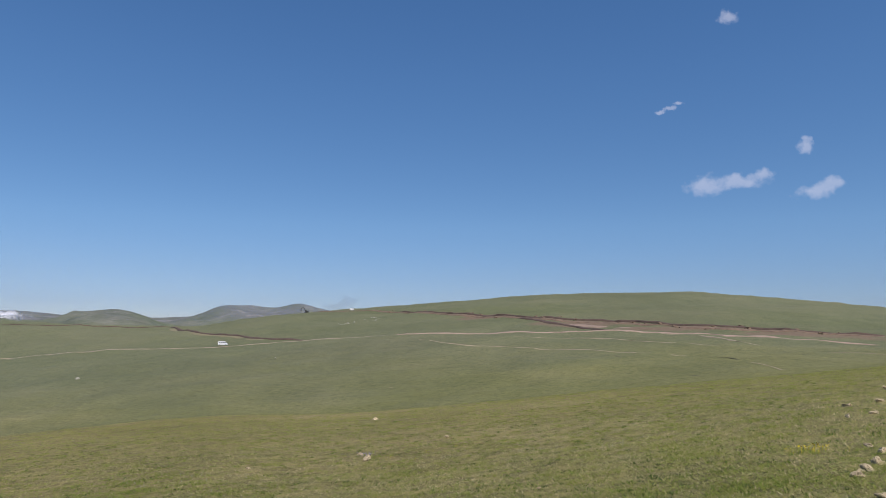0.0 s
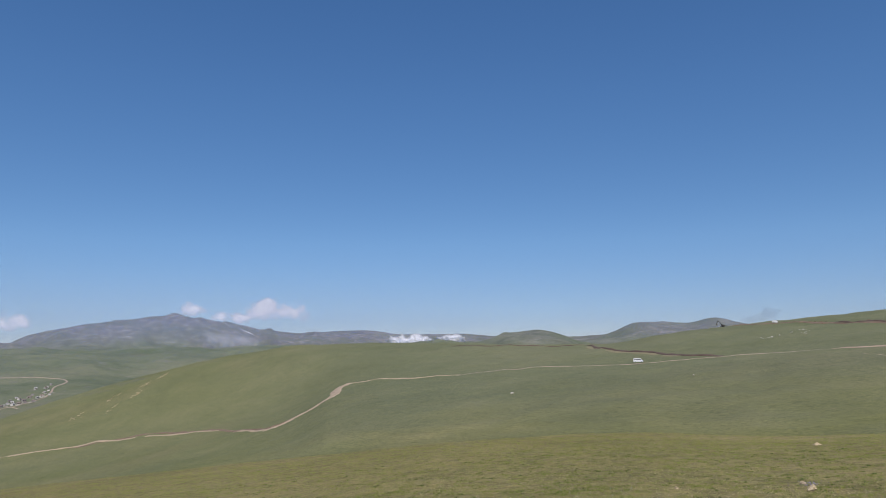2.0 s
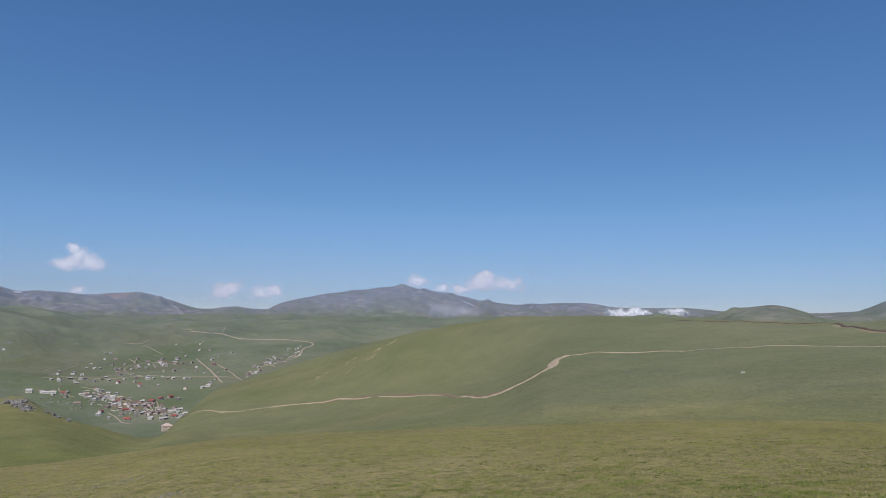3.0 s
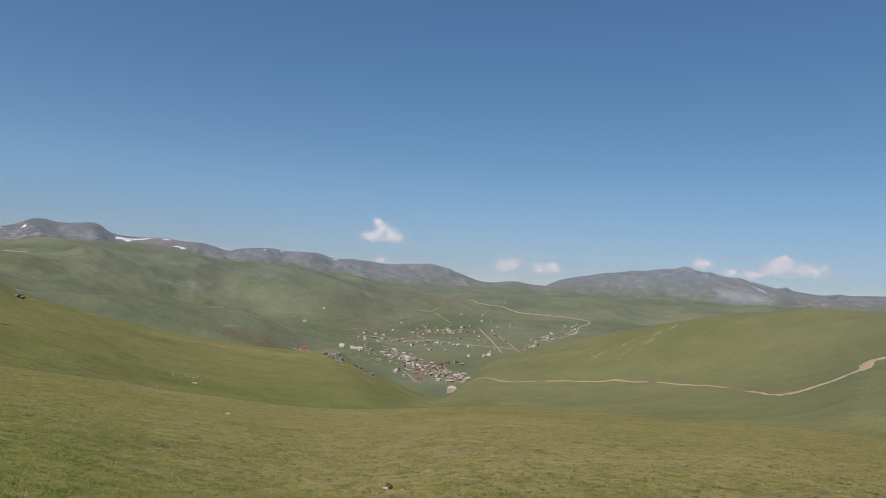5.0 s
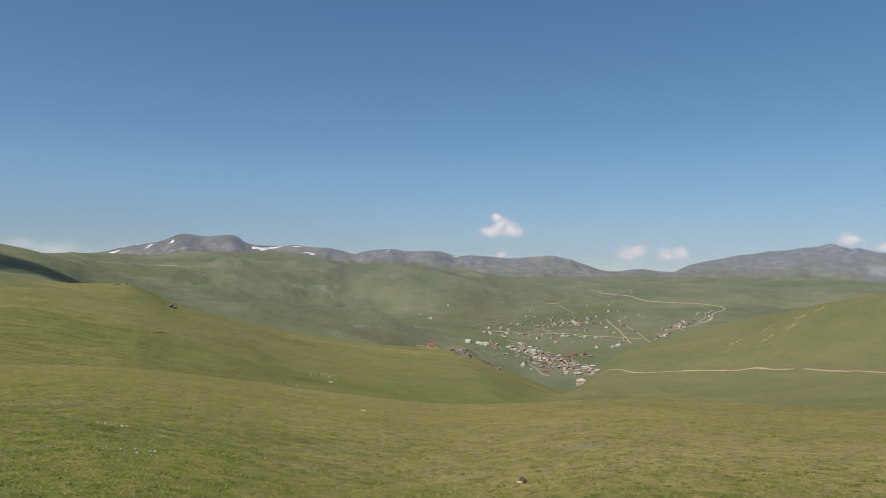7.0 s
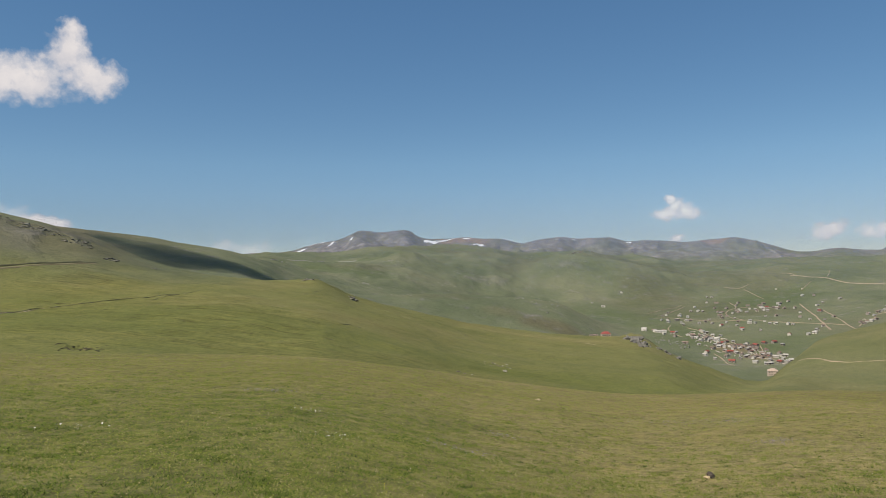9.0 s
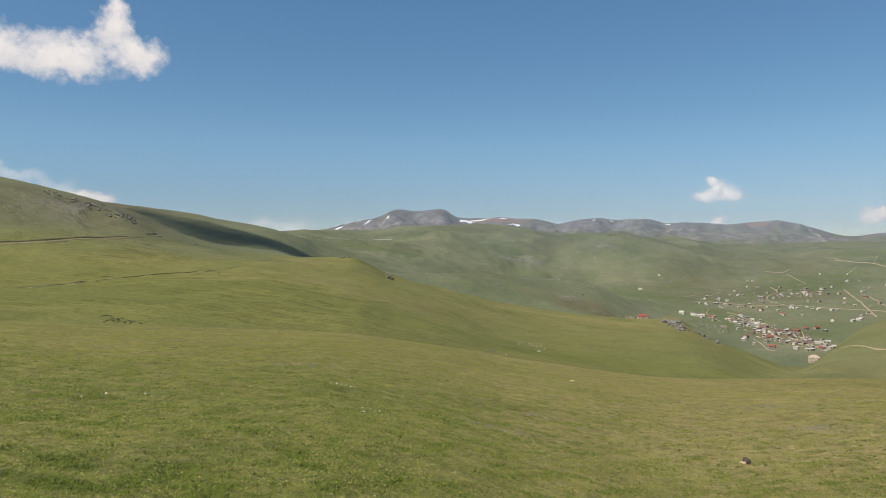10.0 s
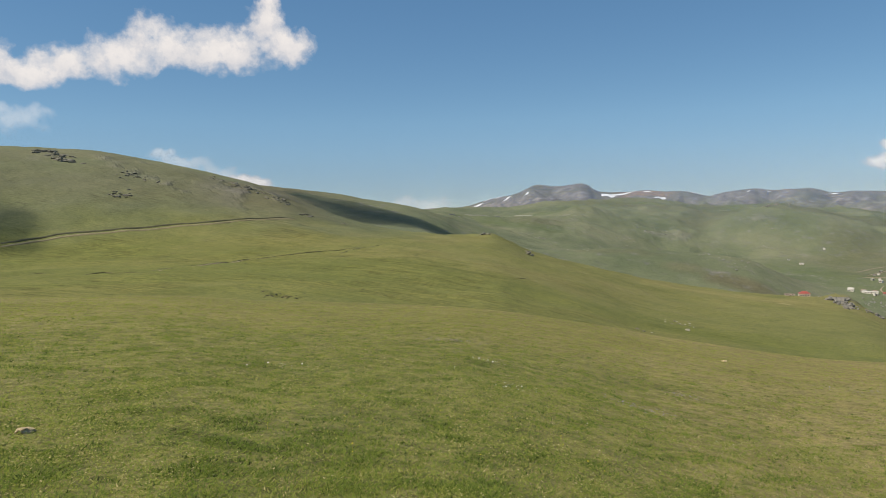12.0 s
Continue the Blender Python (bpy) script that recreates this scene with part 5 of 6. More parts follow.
place_rock("rock", SHADED_BLOCK, 75.72, 20.1, 0.135, "stone block with its shaded face painted dark", "near stones", 0.1)
place_rock("stone", PALE, 141.75, 10.1, 0.09, "small brownish weathered stone half sunk in grass", "near stones", 0.2, 0.9)
# pale stone set against the dark block as its sunlit left side
place_rock("stone", PALE, 75.95, 20.0, 0.09, "pale rough stone half sunk in short grass", "near stones")


# ---- snow ----
def draped(name, az, dist, wide, deep, tilt, mat, label, category, seed, lift_by=2.0):
    """An irregular patch that lies on the ground."""
    p = spot(az, dist)
    out = Vector((p.x, p.y, 0)).normalized()
    side = Vector((-out.y, out.x, 0))
    rows, cols = 8, 28
    verts = []
    for r in range(rows + 1):
        for c in range(cols):
            a = 2 * math.pi * c / cols
            k = r / rows * (1 + 0.45 * noise.noise(Vector((math.cos(a) * 1.6, math.sin(a) * 1.6, seed))))
            u, v = k * math.cos(a) * wide / 2, k * math.sin(a) * deep / 2
            q = p + side * u + out * (v + tilt * u)
            verts.append((q.x, q.y, float(ground_at(np.array(q.x), np.array(q.y))) + lift_by * (1.2 - 0.4 * r / rows)))
    faces = [(r * cols + c, r * cols + (c + 1) % cols, (r + 1) * cols + (c + 1) % cols, (r + 1) * cols + c) for r in range(rows) for c in range(cols)]
    me = bpy.data.meshes.new(name)
    me.from_pydata(verts, [], faces)
    me.materials.append(mat)
    me.update()
    if sum(f.normal.z for f in me.polygons) < 0:
        me.flip_normals()
    return tagged(new(name, me), label, category, "snow patches")


for k, (az, dist, wide, deep, tilt) in enumerate([
        (108.97, 3903, 94, 38, 0), (107.6, 3903, 57, 95, -0.5), (106.72, 4164, 57, 140, -1.2), (105.91, 4133, 33, 83, -1.2), (105.18, 3565, 40, 91, -1.4),
        (103.62, 3499, 17, 76, -1.0), (97.15, 3824, 80, 206, -0.2), (95.82, 3910, 114, 68, -0.3), (94.22, 3903, 38, 52, 0), (93.21, 3618, 55, 110, -1.0),
        (90.72, 4110, 99, 83, 1.0), (88.65, 3086, 25, 46, 0), (86.93, 3692, 15, 50, 0), (85.55, 3853, 19, 37, 0), (81.35, 3932, 32, 79, 0.5),
        (49.6, 3515, 50, 16, 0.1), (48.2, 3548, 70, 14, 0.1)]):
    draped("snow_patch", az, dist, wide * 1.15, deep * 0.55, tilt, snow_mat, "old white snow patch on a stony mountainside", "snow", k * 1.7)


# ---- clouds and mist ----
def make_cloud_material(name, bright, shade, cover, lit=False):
    mat = bpy.data.materials.new(name)
    nodes_of(mat)
    nt = mat.node_tree
    nt.nodes.remove(nt.nodes["Principled BSDF"])
    body = attribute(nt, "body")
    fleece = grain(nt, object_coords(nt), 0.02, 6, 0.65)
    depth = math_node(nt, "MULTIPLY_ADD", fleece, 0.7)
    depth.node.inputs[2].default_value = -0.35
    depth = math_node(nt, "ADD", body, depth)
    alpha = ramp(nt, depth, [(0.10, (0, 0, 0)), (0.30, (cover * 0.18,) * 3), (0.62, (cover * 0.72,) * 3), (0.95, (cover,) * 3)])
    tone = ramp(nt, math_node(nt, "ADD", attribute(nt, "height"), math_node(nt, "MULTIPLY", fleece, 0.6)), [(0.35, shade), (0.95, bright)])
    if lit:                           # near vapour, lit by the sun and sky
        glow = put(nt, "ShaderNodeMixShader", Fac=0.5)
        for k, kind in ((1, "ShaderNodeBsdfDiffuse"), (2, "ShaderNodeBsdfTranslucent")):
            side = nt.nodes.new(kind)
            nt.links.new(tone, side.inputs["Color"])
            nt.links.new(side.outputs[0], glow.inputs[k])
    else:                             # far backdrop of sky: clouds glow, sunlit tops and shaded undersides set by tone
        glow = nt.nodes.new("ShaderNodeEmission")
        nt.links.new(tone, glow.inputs["Color"])
    clear = nt.nodes.new("ShaderNodeBsdfTransparent")
    mix = nt.nodes.new("ShaderNodeMixShader")
    nt.links.new(alpha, mix.inputs["Fac"])
    nt.links.new(clear.outputs[0], mix.inputs[1])
    nt.links.new(glow.outputs[0], mix.inputs[2])
    nt.links.new(mix.outputs[0], nt.nodes["Material Output"].inputs["Surface"])
    return mat


light_mat = make_cloud_material("light_cumulus", (0.76, 0.77, 0.80), (0.60, 0.64, 0.72), 0.34)
cloud_mat = make_cloud_material("cumulus", (0.72, 0.71, 0.735), (0.54, 0.555, 0.62), 0.9)
soft_mat = make_cloud_material("soft_cumulus", (0.76, 0.76, 0.78), (0.58, 0.60, 0.67), 0.82)
thin_mat = make_cloud_material("thin_cloud", (0.74, 0.76, 0.80), (0.60, 0.65, 0.74), 0.35)
mist_mat = make_cloud_material("valley_mist", (0.85, 0.88, 0.94), (0.78, 0.82, 0.9), 0.26, True)
puff_mat = make_cloud_material("low_puff", (0.92, 0.92, 0.94), (0.85, 0.86, 0.9), 0.9, True)
dust_mat = make_cloud_material("dust_plume", (0.34, 0.34, 0.36), (0.30, 0.31, 0.33), 0.15, True)


def make_cloud(name, puffs, mat, label, category="cloud", dist=4870, ragged=0.55):
    """A drifting bank of puffs (azimuth, elevation, half width, half height in degrees), far behind the hills."""
    p = np.array(puffs)
    a0, a1 = (p[:, 0] - p[:, 2] * 1.5).min(), (p[:, 0] + p[:, 2] * 1.5).max()
    e0, e1 = (p[:, 1] - p[:, 3] * 1.6).min(), (p[:, 1] + p[:, 3] * 1.6).max()
    n, m = max(30, int((a1 - a0) / 0.06)), max(24, int((e1 - e0) / 0.06))
    az, el = np.meshgrid(np.linspace(a0, a1, n), np.linspace(e0, e1, m), indexing="ij")
    wa = az + 0.75 * p[:, 3].mean() * fractal(az, el, 1.1 * p[:, 3].mean() + 0.2, 5, 71)
    we = el + 0.55 * p[:, 3].mean() * fractal(az + 40, el, 1.1 * p[:, 3].mean() + 0.2, 5, 72)
    body = np.zeros_like(az)
    low = np.zeros_like(az)
    for ca, ce, ra, re in puffs:
        d = np.hypot((wa - ca) / ra, (we - ce) / np.where(we < ce, re * 0.85, re))
        b = np.clip(1.15 - d, 0, 1)
        body = 1 - (1 - body) * (1 - b)
        low = np.maximum(low, b * np.clip(0.5 + 0.5 * (we - ce) / re, 0, 1))
    size = p[:, 3].mean()
    body = body * 1.1 + ragged * 1.0 * fractal(az, el, 0.7 * size, 5, 73) * (body > 0)
    edge = np.minimum.reduce([az - a0, a1 - az, el - e0, e1 - el])
    body = np.clip(body, 0, 1) * step_up(edge, 0, 0.15)
    ra, rel = np.radians(az), np.radians(el)
    bulge = dist - 60 * body
    v = np.stack([-np.sin(ra) * np.cos(rel) * bulge, np.cos(ra) * np.cos(rel) * bulge, np.sin(rel) * bulge + EYE], -1).reshape(-1, 3)
    i, j = np.meshgrid(np.arange(n - 1), np.arange(m - 1), indexing="ij")
    q = np.stack([i * m + j, i * m + j + 1, (i + 1) * m + j + 1, (i + 1) * m + j], -1).reshape(-1, 4)
    q = q[(body.ravel()[q] > 0.01).any(1)]
    keep = np.unique(q)
    back = np.full(len(v), -1)
    back[keep] = np.arange(len(keep))
    me = bpy.data.meshes.new(name)
    me.from_pydata(v[keep].tolist(), [], back[q].tolist())
    for key, values in (("body", body), ("height", low)):
        me.attributes.new(key, "FLOAT", "POINT").data.foreach_set("value", values.ravel()[keep].astype(np.float32))
    me.polygons.foreach_set("use_smooth", np.ones(len(q), bool))
    me.materials.append(mat)
    ob = tagged(new(name, me), label, category, kind="structure")
    ob.visible_shadow = False
    return ob


SMALL = "small white fair-weather cloud against blue sky"
make_cloud("cloud", [(-20.8, 11.0, 1.7, 0.9), (-23.2, 11.1, 2.2, 0.7), (-24.8, 11.6, 0.9, 0.45)], light_mat, SMALL)
make_cloud("cloud", [(-28.1, 10.0, 1.6, 0.65), (-29.3, 10.5, 0.9, 0.6)], light_mat, SMALL)
make_cloud("cloud", [(-27.7, 13.3, 0.6, 0.6), (-27.8, 13.8, 0.4, 0.35)], thin_mat, SMALL)
make_cloud("cloud", [(-17.5, 16.75, 0.5, 0.2), (-18.2, 17.0, 0.6, 0.22), (-18.9, 17.35, 0.5, 0.16)], thin_mat, "faint wisp of cloud against blue sky")
make_cloud("cloud", [(-22.7, 23.1, 0.9, 0.55)], thin_mat, "faint wisp of cloud against blue sky")
make_cloud("cloud", [(67.9, 1.75, 1.2, 0.8), (66.9, 1.95, 1.1, 0.95)], cloud_mat, "low white cloud behind the mountains")
make_cloud("cloud", [(64.7, 1.7, 1.1, 0.65), (63.6, 1.8, 1.0, 0.6)], soft_mat, "low white cloud behind the mountains")
make_cloud("cloud", [(52.2, 2.7, 1.1, 0.7), (50.3, 2.3, 0.9, 0.5)], soft_mat, "low white cloud behind the mountains")
make_cloud("cloud", [(47.2, 2.7, 1.7, 0.9), (46.6, 3.3, 0.9, 0.6), (44.9, 2.6, 1.5, 0.85), (48.6, 2.2, 1.2, 0.5)], cloud_mat, "low white cloud behind the mountains")
make_cloud("cloud", [(78.6, 3.5, 1.1, 0.55), (76.7, 3.65, 1.25, 0.8), (77.7, 4.05, 0.95, 0.85), (78.1, 4.75, 0.55, 0.5)], soft_mat, SMALL)
make_cloud("cloud", [(77.6, 1.6, 0.7, 0.4)], soft_mat, "low white cloud behind the mountains")
make_cloud("cloud", [(122.5, 13.8, 2.5, 1.9), (124.2, 15.6, 2.1, 1.9), (127.2, 13.2, 3.6, 1.9), (131.3, 13.4, 3.8, 2.2), (134.7, 12.3, 3.0, 1.9),
                     (138.2, 11.9, 2.2, 1.3), (140.3, 11.1, 2.8, 1.1), (143.5, 11.6, 3.0, 1.6), (124.2, 17.2, 1.4, 1.0)], cloud_mat,
           "large ragged white cloud drifting over the hills")
make_cloud("cloud", [(141.8, 7.9, 2.6, 1.1)], thin_mat, "thin pale cloud above the hilltop")
make_cloud("cloud", [(125.2, 3.2, 1.5, 0.9), (126.6, 3.3, 1.4, 0.7)], cloud_mat, "white cloud rising behind the green hill")
make_cloud("cloud", [(128.2, 4.0, 2.2, 0.7), (130.6, 4.9, 2.4, 0.6), (132.2, 5.5, 1.2, 0.5)], light_mat, "thin white cloud trailing behind the green hill")
make_cloud("cloud", [(111.3, 1.4, 1.6, 0.8), (113.6, 1.6, 1.4, 0.6)], light_mat, "low white cloud behind the mountains")
make_cloud("mist", [(48.9, 0.0, 2.2, 0.95), (50.4, 0.3, 1.3, 0.8), (46.8, -0.5, 2.4, 0.5)], mist_mat, "white mist lying in the valley", "mist", 2600, 0.4)
make_cloud("mist", [(35.6, 0.3, 1.9, 0.55), (34.6, 0.35, 1.0, 0.45), (31.9, 0.4, 1.4, 0.4)], puff_mat, "white mist lying in the valley", "mist", 2600, 0.4)
make_cloud("dust", [(7.9, 1.9, 0.9, 0.7), (8.9, 1.5, 0.7, 0.5)], dust_mat, "faint grey dust over the earthworks", "dust", 700, 0.4)


def make_haze(dist, cover, top):
    """Translucent sheet standing in for valley haze, clear at the ground and fading upward."""
    az = np.arange(-44.0, 154.5, 1.0)
    ups = np.linspace(0, 1, 25)
    a = np.radians(az)
    x, y = -np.sin(a) * dist, np.cos(a) * dist
    foot = ground_at(x, y)
    z = foot[:, None] + (top - foot)[:, None] * ups[None]
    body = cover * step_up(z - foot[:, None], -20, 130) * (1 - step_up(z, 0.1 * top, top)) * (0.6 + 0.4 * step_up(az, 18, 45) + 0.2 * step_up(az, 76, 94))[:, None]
    m = len(ups)
    verts = np.stack([np.repeat(x, m), np.repeat(y, m), z.ravel()], -1)
    faces = [(i * m + j, (i + 1) * m + j, (i + 1) * m + j + 1, i * m + j + 1) for i in range(len(az) - 1) for j in range(m - 1)]
    me = bpy.data.meshes.new("haze")
    me.from_pydata(verts.tolist(), [], faces)
    me.attributes.new("body", "FLOAT", "POINT").data.foreach_set("value", body.ravel().astype(np.float32))
    me.polygons.foreach_set("use_smooth", np.ones(len(faces), bool))
    me.materials.append(haze_mat)
    ob = tagged(new("haze", me), "thin bluish sheet added for haze over the valley", "haze", kind="structure")
    ob.visible_shadow = False


def make_haze_material():
    mat = bpy.data.materials.new("thin_haze")
    nodes_of(mat)
    nt = mat.node_tree
    nt.nodes.remove(nt.nodes["Principled BSDF"])
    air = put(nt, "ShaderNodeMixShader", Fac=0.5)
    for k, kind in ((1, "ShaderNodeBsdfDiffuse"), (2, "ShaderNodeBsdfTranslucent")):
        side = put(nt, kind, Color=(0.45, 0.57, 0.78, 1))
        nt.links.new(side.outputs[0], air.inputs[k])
    mix = nt.nodes.new("ShaderNodeMixShader")
    nt.links.new(attribute(nt, "body"), mix.inputs["Fac"])
    nt.links.new(nt.nodes.new("ShaderNodeBsdfTransparent").outputs[0], mix.inputs[1])
    nt.links.new(air.outputs[0], mix.inputs[2])
    nt.links.new(mix.outputs[0], nt.nodes["Material Output"].inputs["Surface"])
    return mat


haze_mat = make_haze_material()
# four blue-tinted sheets added so that far slopes turn pale and bluish
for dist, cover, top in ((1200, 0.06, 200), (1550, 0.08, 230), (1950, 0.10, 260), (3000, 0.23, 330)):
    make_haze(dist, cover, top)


def make_overhead_cloud(az, dist, half_long, half_wide, turn, mat, height=900.0):
    """A cloud high overhead that shades the slope under it."""
    p = spot(az, dist)
    place = p + toward_sun * ((height - p.z) / toward_sun.z)
    bm = bmesh.new()
    bmesh.ops.create_icosphere(bm, subdivisions=5, radius=1.0)
    thick = []
    for v in bm.verts:
        k = 1 + 0.5 * noise.noise(v.co * 1.9 + Vector((az, 0, 0))) + 0.25 * noise.noise(v.co * 5.0)
        thick.append(abs(v.co.z) ** 1.2)
        v.co = Vector((v.co.x * half_long, v.co.y * half_wide, v.co.z * 10.0)) * k
    me = bpy.data.meshes.new("cloud")
    bm.to_mesh(me)
    bm.free()
    me.attributes.new("body", "FLOAT", "POINT").data.foreach_set("value", thick)
    me.materials.append(mat)
    ob = tagged(new("cloud", me), "white cumulus cloud overhead casting shade", "cloud", kind="structure")
    ob.matrix_basis = pose(*place, 0, 0, turn)


def make_veil(cover):
    """Thin bright cloud that lets part of the sun through."""
    mat = surface("cloud_white", (0.85, 0.85, 0.86), 1.0, 0.05, 0.01, 0.0)
    nt = mat.node_tree
    mix = put(nt, "ShaderNodeMixShader")
    nt.links.new(math_node(nt, "MULTIPLY", attribute(nt, "body"), cover, True), mix.inputs[0])
    nt.links.new(nt.nodes["Principled BSDF"].outputs[0], mix.inputs[2])
    nt.links.new(nt.nodes.new("ShaderNodeBsdfTransparent").outputs[0], mix.inputs[1])
    nt.links.new(mix.outputs[0], nt.nodes["Material Output"].inputs["Surface"])
    return mat


make_overhead_cloud(115.5, 955, 165, 46, 68, make_veil(0.70))
make_overhead_cloud(143.0, 388, 46, 17, 45, make_veil(0.5))


# ---- grass and flowers near the camera ----
def make_grass_material():
    mat = bpy.data.materials.new("grass_blades")
    nodes_of(mat)
    nt = mat.node_tree
    bsdf = nt.nodes["Principled BSDF"]
    tone = ramp(nt, attribute(nt, "tone"), [(0.0, (0.032, 0.054, 0.012)), (0.3, (0.122, 0.182, 0.028)), (0.6, (0.228, 0.268, 0.048)), (0.8, (0.345, 0.305, 0.125)), (1.0, (0.53, 0.46, 0.25))])
    nt.links.new(tone, bsdf.inputs["Base Color"])
    bsdf.inputs["Roughness"].default_value = 0.8
    up = put(nt, "ShaderNodeCombineXYZ", Z=1.0)
    nt.links.new(up.outputs[0], bsdf.inputs["Normal"])
    thin = nt.nodes.new("ShaderNodeBsdfTranslucent")
    nt.links.new(tone, thin.inputs["Color"])
    mix = put(nt, "ShaderNodeMixShader", Fac=0.25)
    nt.links.new(bsdf.outputs[0], mix.inputs[1])
    nt.links.new(thin.outputs[0], mix.inputs[2])
    nt.links.new(mix.outputs[0], nt.nodes["Material Output"].inputs["Surface"])
    bsdf.inputs["Specular IOR Level"].default_value = 0.2
    return mat


grass_mat = make_grass_material()


def make_grass(name, count, near, far, a0, a1, label, seed):
    rng = np.random.default_rng(seed)
    az = np.radians(rng.uniform(a0, a1, count))
    r = np.exp(rng.uniform(np.log(near), np.log(far), count)) if near > 1 else np.sqrt(rng.uniform(near ** 2, far ** 2, count))
    x, y = -np.sin(az) * r, np.cos(az) * r
    tuft = fractal(x, y, 0.55, 3, 81)
    patch = fractal(x, y, 3.2, 4, 82)
    keep = rng.uniform(-0.9, 0.5, count) < 0.6 * tuft + 0.3 * patch + 0.25 - 1.2 * step_up(r, 50, 95)
    x, y, r, tuft, patch = x[keep], y[keep], r[keep], tuft[keep], patch[keep]
    n = len(x)
    bearing = np.degrees(np.arctan2(-x, y))
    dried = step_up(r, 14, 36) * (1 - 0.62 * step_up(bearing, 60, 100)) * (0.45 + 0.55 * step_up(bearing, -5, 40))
    z = ground_at(x, y) - 0.01
    tall = (0.016 + 0.026 * rng.random(n) ** 2 + 0.03 * np.clip(tuft, 0, 1)) * (1 + 0.006 * r)
    wide = (0.0042 + 0.0007 * r) * rng.uniform(0.5, 1.5, n)
    turn = rng.uniform(0, 2 * np.pi, n)
    lean = rng.uniform(0.5, 2.2, n) * tall
    way = rng.uniform(0, 2 * np.pi, n)
    dx, dy = np.cos(turn) * wide, np.sin(turn) * wide
    v = np.stack([np.stack([x - dx, y - dy, z], -1), np.stack([x + dx, y + dy, z], -1),
                  np.stack([x + np.cos(way) * lean, y + np.sin(way) * lean, z + tall], -1)], 1).reshape(-1, 3)
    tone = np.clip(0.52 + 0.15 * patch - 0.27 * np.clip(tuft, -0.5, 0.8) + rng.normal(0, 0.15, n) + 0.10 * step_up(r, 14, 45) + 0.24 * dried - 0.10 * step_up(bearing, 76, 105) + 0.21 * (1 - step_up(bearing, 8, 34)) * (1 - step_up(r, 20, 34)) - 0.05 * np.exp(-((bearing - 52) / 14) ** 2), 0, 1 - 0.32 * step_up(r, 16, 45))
    me = bpy.data.meshes.new(name)
    me.vertices.add(3 * n)
    me.vertices.foreach_set("co", v.ravel())
    me.loops.add(3 * n)
    me.loops.foreach_set("vertex_index", np.arange(3 * n))
    me.polygons.add(n)
    me.polygons.foreach_set("loop_start", np.arange(n) * 3)
    me.update(calc_edges=True)
    me.attributes.new("tone", "FLOAT", "POINT").data.foreach_set("value", np.repeat(tone, 3).astype(np.float32))
    me.materials.append(grass_mat)
    return tagged(new(name, me), label, "grass", kind="stuff")


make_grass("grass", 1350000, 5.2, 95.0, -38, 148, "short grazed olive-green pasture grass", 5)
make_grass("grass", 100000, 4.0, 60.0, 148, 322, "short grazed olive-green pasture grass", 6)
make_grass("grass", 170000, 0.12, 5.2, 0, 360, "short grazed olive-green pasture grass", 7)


def make_tussocks(count, blades, seed):
    """Taller dark tufts that stand out of the short grass."""
    rng = np.random.default_rng(seed)
    az, r = np.radians(rng.uniform(-38, 148, count)), np.exp(rng.uniform(np.log(6.0), np.log(45.0), count))
    n = count * blades
    spread = rng.normal(0, 0.035, (2, n)) * np.repeat(rng.uniform(0.6, 2.6, count), blades)
    x, y = np.repeat(-np.sin(az) * r, blades) + spread[0], np.repeat(np.cos(az) * r, blades) + spread[1]
    r = np.repeat(r, blades)
    z = ground_at(x, y) - 0.01
    tall, wide = rng.uniform(0.02, 0.06, n), (0.004 + 0.0006 * r) * rng.uniform(0.6, 1.4, n)
    turn = rng.uniform(0, 2 * np.pi, n)
    lx, ly = spread[0] * 0.9 + rng.normal(0, 0.012, n), spread[1] * 0.9 + rng.normal(0, 0.012, n)
    v = np.stack([np.stack([x - np.cos(turn) * wide, y - np.sin(turn) * wide, z], -1), np.stack([x + np.cos(turn) * wide, y + np.sin(turn) * wide, z], -1),
                  np.stack([x + lx, y + ly, z + tall], -1)], 1).reshape(-1, 3)
    me = bpy.data.meshes.new("tussocks")
    me.vertices.add(3 * n)
    me.vertices.foreach_set("co", v.ravel())
    me.loops.add(3 * n)
    me.loops.foreach_set("vertex_index", np.arange(3 * n))
    me.polygons.add(n)
    me.polygons.foreach_set("loop_start", np.arange(n) * 3)
    me.update(calc_edges=True)
    tone = np.clip(np.repeat(rng.uniform(0.12, 0.46, count), blades) + rng.normal(0, 0.1, n), 0, 1)
    me.attributes.new("tone", "FLOAT", "POINT").data.foreach_set("value", np.repeat(tone, 3).astype(np.float32))
    me.materials.append(grass_mat)
    return tagged(new("tussocks", me), "small dark tufts of taller grass", "grass", kind="stuff")


make_tussocks(9000, 14, 9)


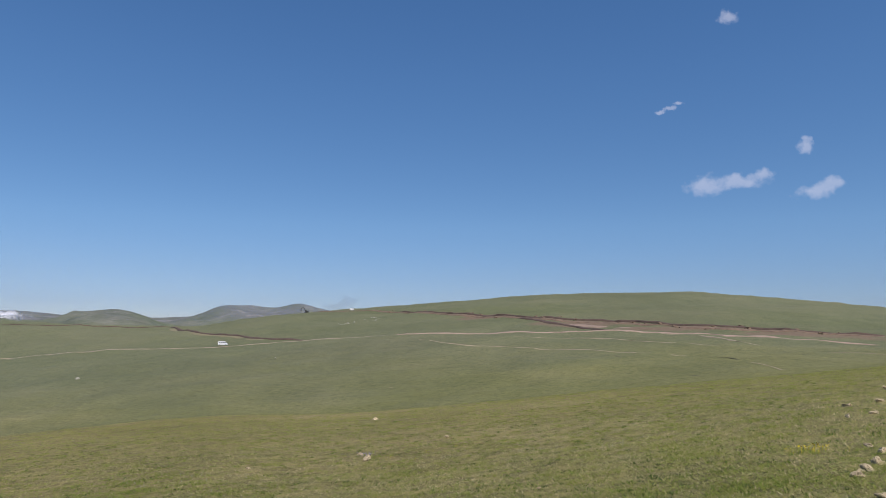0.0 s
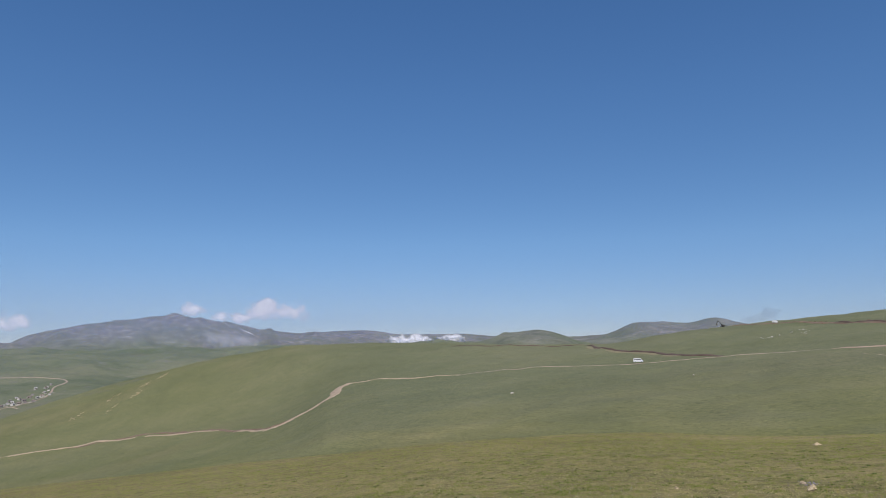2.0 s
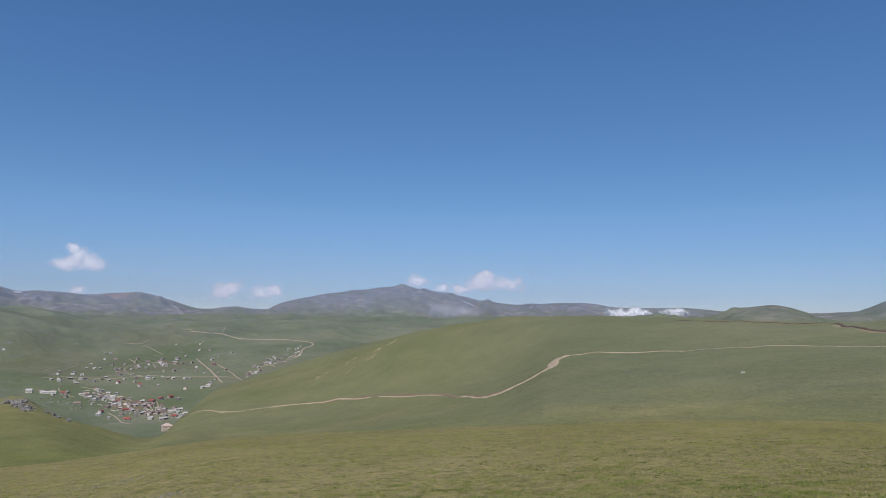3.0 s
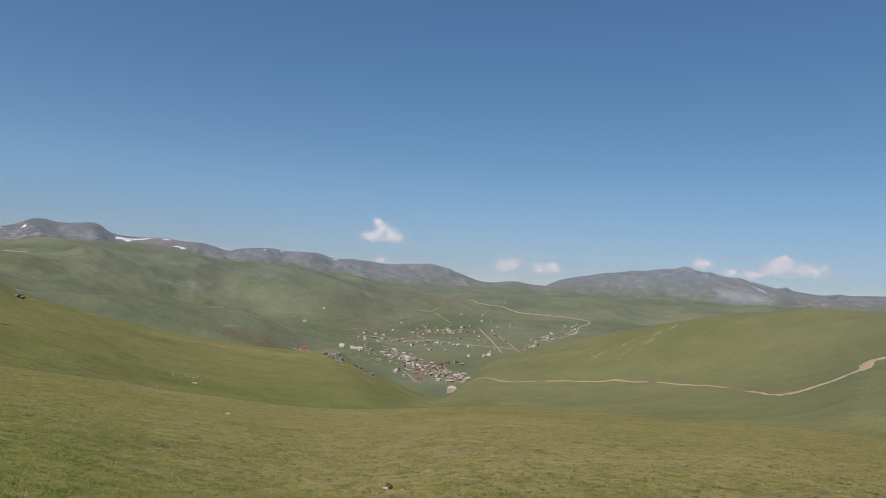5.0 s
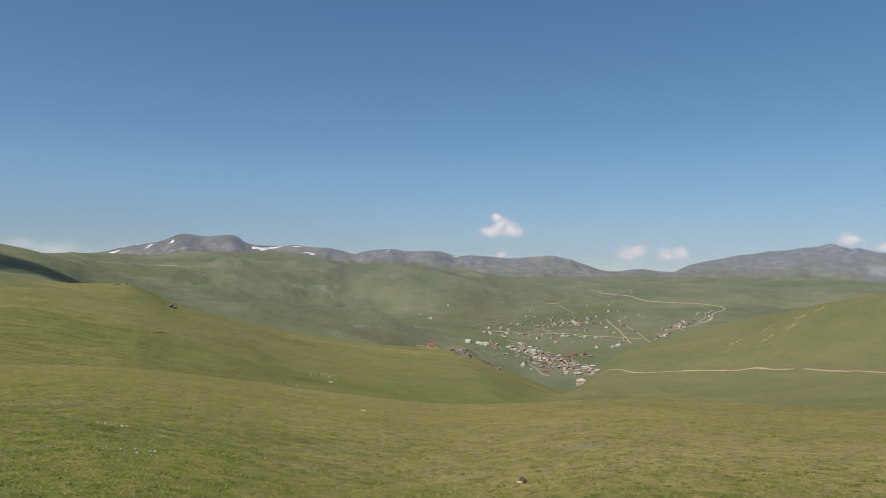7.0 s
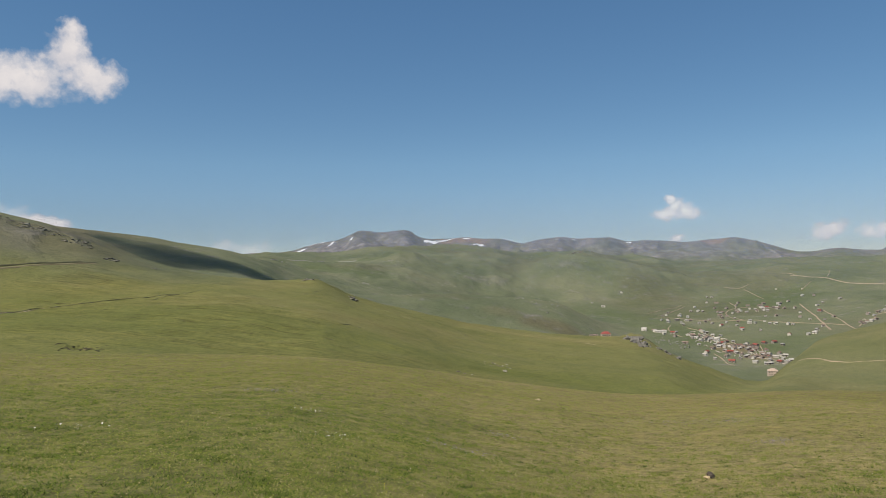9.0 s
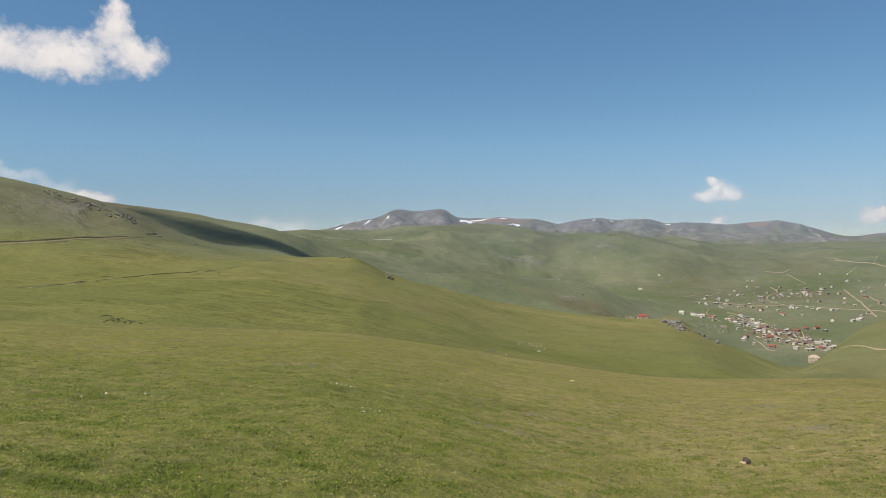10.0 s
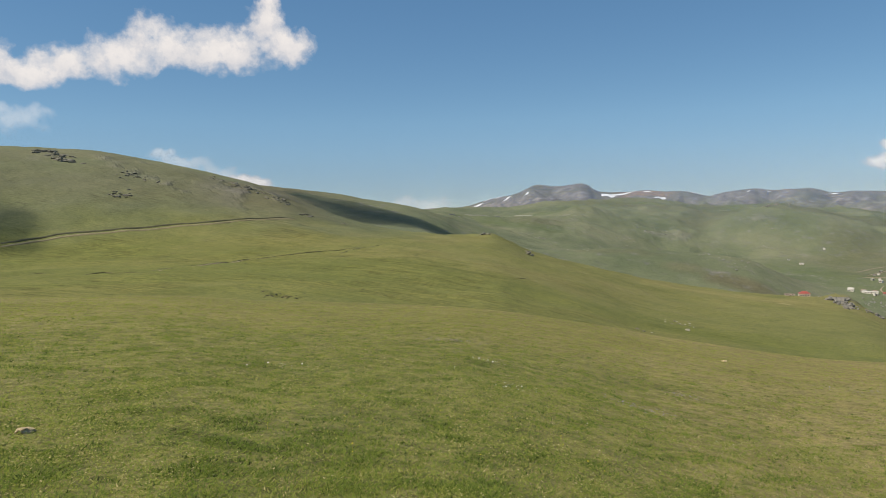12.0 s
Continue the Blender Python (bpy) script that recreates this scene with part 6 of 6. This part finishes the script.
def make_clover(count, seed):
    """Low flat leaves in the greener patches nearest the path."""
    rng = np.random.default_rng(seed)
    az, r = np.radians(rng.uniform(-38, 148, count)), np.exp(rng.uniform(np.log(5.2), np.log(20.0), count))
    x, y = -np.sin(az) * r, np.cos(az) * r
    keep = fractal(x, y, 2.4, 4, 91) + 0.5 * fractal(x, y, 0.4, 2, 92) + rng.normal(0, 0.25, count) > 0.12
    x, y, r = x[keep], y[keep], r[keep]
    n = len(x)
    z = ground_at(x, y) + rng.uniform(0.012, 0.045, n)
    size, turn = rng.uniform(0.006, 0.013, n) * (1 + 0.03 * r), rng.uniform(0, 2 * np.pi, n)
    corner = [np.stack([x + np.cos(turn + k * 2.094) * size, y + np.sin(turn + k * 2.094) * size, z + rng.normal(0, 0.3, n) * size], -1) for k in range(3)]
    me = bpy.data.meshes.new("clover")
    me.vertices.add(3 * n)
    me.vertices.foreach_set("co", np.stack(corner, 1).ravel())
    me.loops.add(3 * n)
    me.loops.foreach_set("vertex_index", np.arange(3 * n))
    me.polygons.add(n)
    me.polygons.foreach_set("loop_start", np.arange(n) * 3)
    me.update(calc_edges=True)
    me.attributes.new("tone", "FLOAT", "POINT").data.foreach_set("value", np.repeat(np.clip(rng.normal(0.60, 0.16, n), 0, 1), 3).astype(np.float32))
    me.materials.append(grass_mat)
    return tagged(new("clover", me), "low bright-green clover leaves among grass", "clover", kind="stuff")


make_clover(420000, 8)

petal_white = surface("white_petals", (0.60, 0.60, 0.52), 0.8, 0.1)
petal_yellow = surface("yellow_petals", (0.62, 0.50, 0.03), 0.8, 0.15)
petal_mauve = surface("mauve_petals", (0.30, 0.25, 0.36), 0.85, 0.2)


def make_flowers(az, dist, across, along, count, size, mat, label, seed):
    """A patch of small blossoms on stems, spread over an oval of ground."""
    rng = np.random.default_rng(seed)
    c = spot(az, dist)
    out = Vector((c.x, c.y, 0)).normalized()
    verts, faces = [], []
    for k in range(count):
        u, w = rng.normal(0, across / 2.4), rng.normal(0, along / 2.4)
        x, y = c.x + out.x * w - out.y * u, c.y + out.y * w + out.x * u
        z = float(ground_at(np.array(x), np.array(y)))
        s, up = size * rng.uniform(0.6, 1.3), rng.uniform(0.05, 0.12)
        b = len(verts)
        tx, ty = rng.normal(0, 0.35, 2)
        verts.append((x, y, z + up - 0.2 * s))
        for p in range(6):
            a = p * math.pi / 3 + k
            px, py = math.cos(a) * s, math.sin(a) * s
            verts.append((x + px, y + py, z + up + tx * px + ty * py + 0.12 * s))
        faces += [(b, b + 1 + p, b + 1 + (p + 1) % 6) for p in range(6)]
        verts += [(x - 0.003, y, z), (x + 0.003, y, z), (x, y, z + up)]
        faces.append((b + 7, b + 8, b + 9))
    me = bpy.data.meshes.new("wildflowers")
    me.from_pydata(verts, [], faces)
    me.materials.append(mat)
    return tagged(new("wildflowers", me), label, "flowers", kind="stuff")


make_flowers(-27.2, 13.4, 0.45, 0.5, 40, 0.016, petal_yellow, "cluster of yellow wildflowers in short grass", 1)
make_flowers(105.6, 16.9, 0.9, 0.7, 22, 0.02, petal_white, "cluster of white wildflowers in short grass", 2)
make_flowers(124.0, 18.8, 0.9, 0.5, 12, 0.022, petal_white, "cluster of white wildflowers in short grass", 3)
make_flowers(107.4, 22.8, 1.1, 0.8, 16, 0.02, petal_white, "cluster of white wildflowers in short grass", 4)
for k, (az, dist, across, along, count) in enumerate([(91.8, 25.2, 1.0, 0.9, 90), (70.8, 28.9, 1.2, 1.0, 110), (76.6, 40.3, 4.5, 3.0, 330), (73.4, 41.2, 2.6, 1.8, 160),
                                                     (110.1, 30.8, 1.8, 0.9, 150), (95.1, 19.3, 1.0, 0.8, 90), (71.2, 29.4, 1.0, 0.8, 80), (6.0, 25.0, 0.6, 0.6, 60)]):
    make_flowers(az, dist, across, along, count, 0.013, petal_mauve, "hazy mauve patch of tiny wildflowers in grass", 10 + k)
for k in range(14):
    make_flowers(random.uniform(-34, 146), random.uniform(9, 26), 3.0, 3.0, 16, 0.008, random.choice((petal_yellow, petal_white)),
                 "scattered tiny wildflowers in short grass", 40 + k)
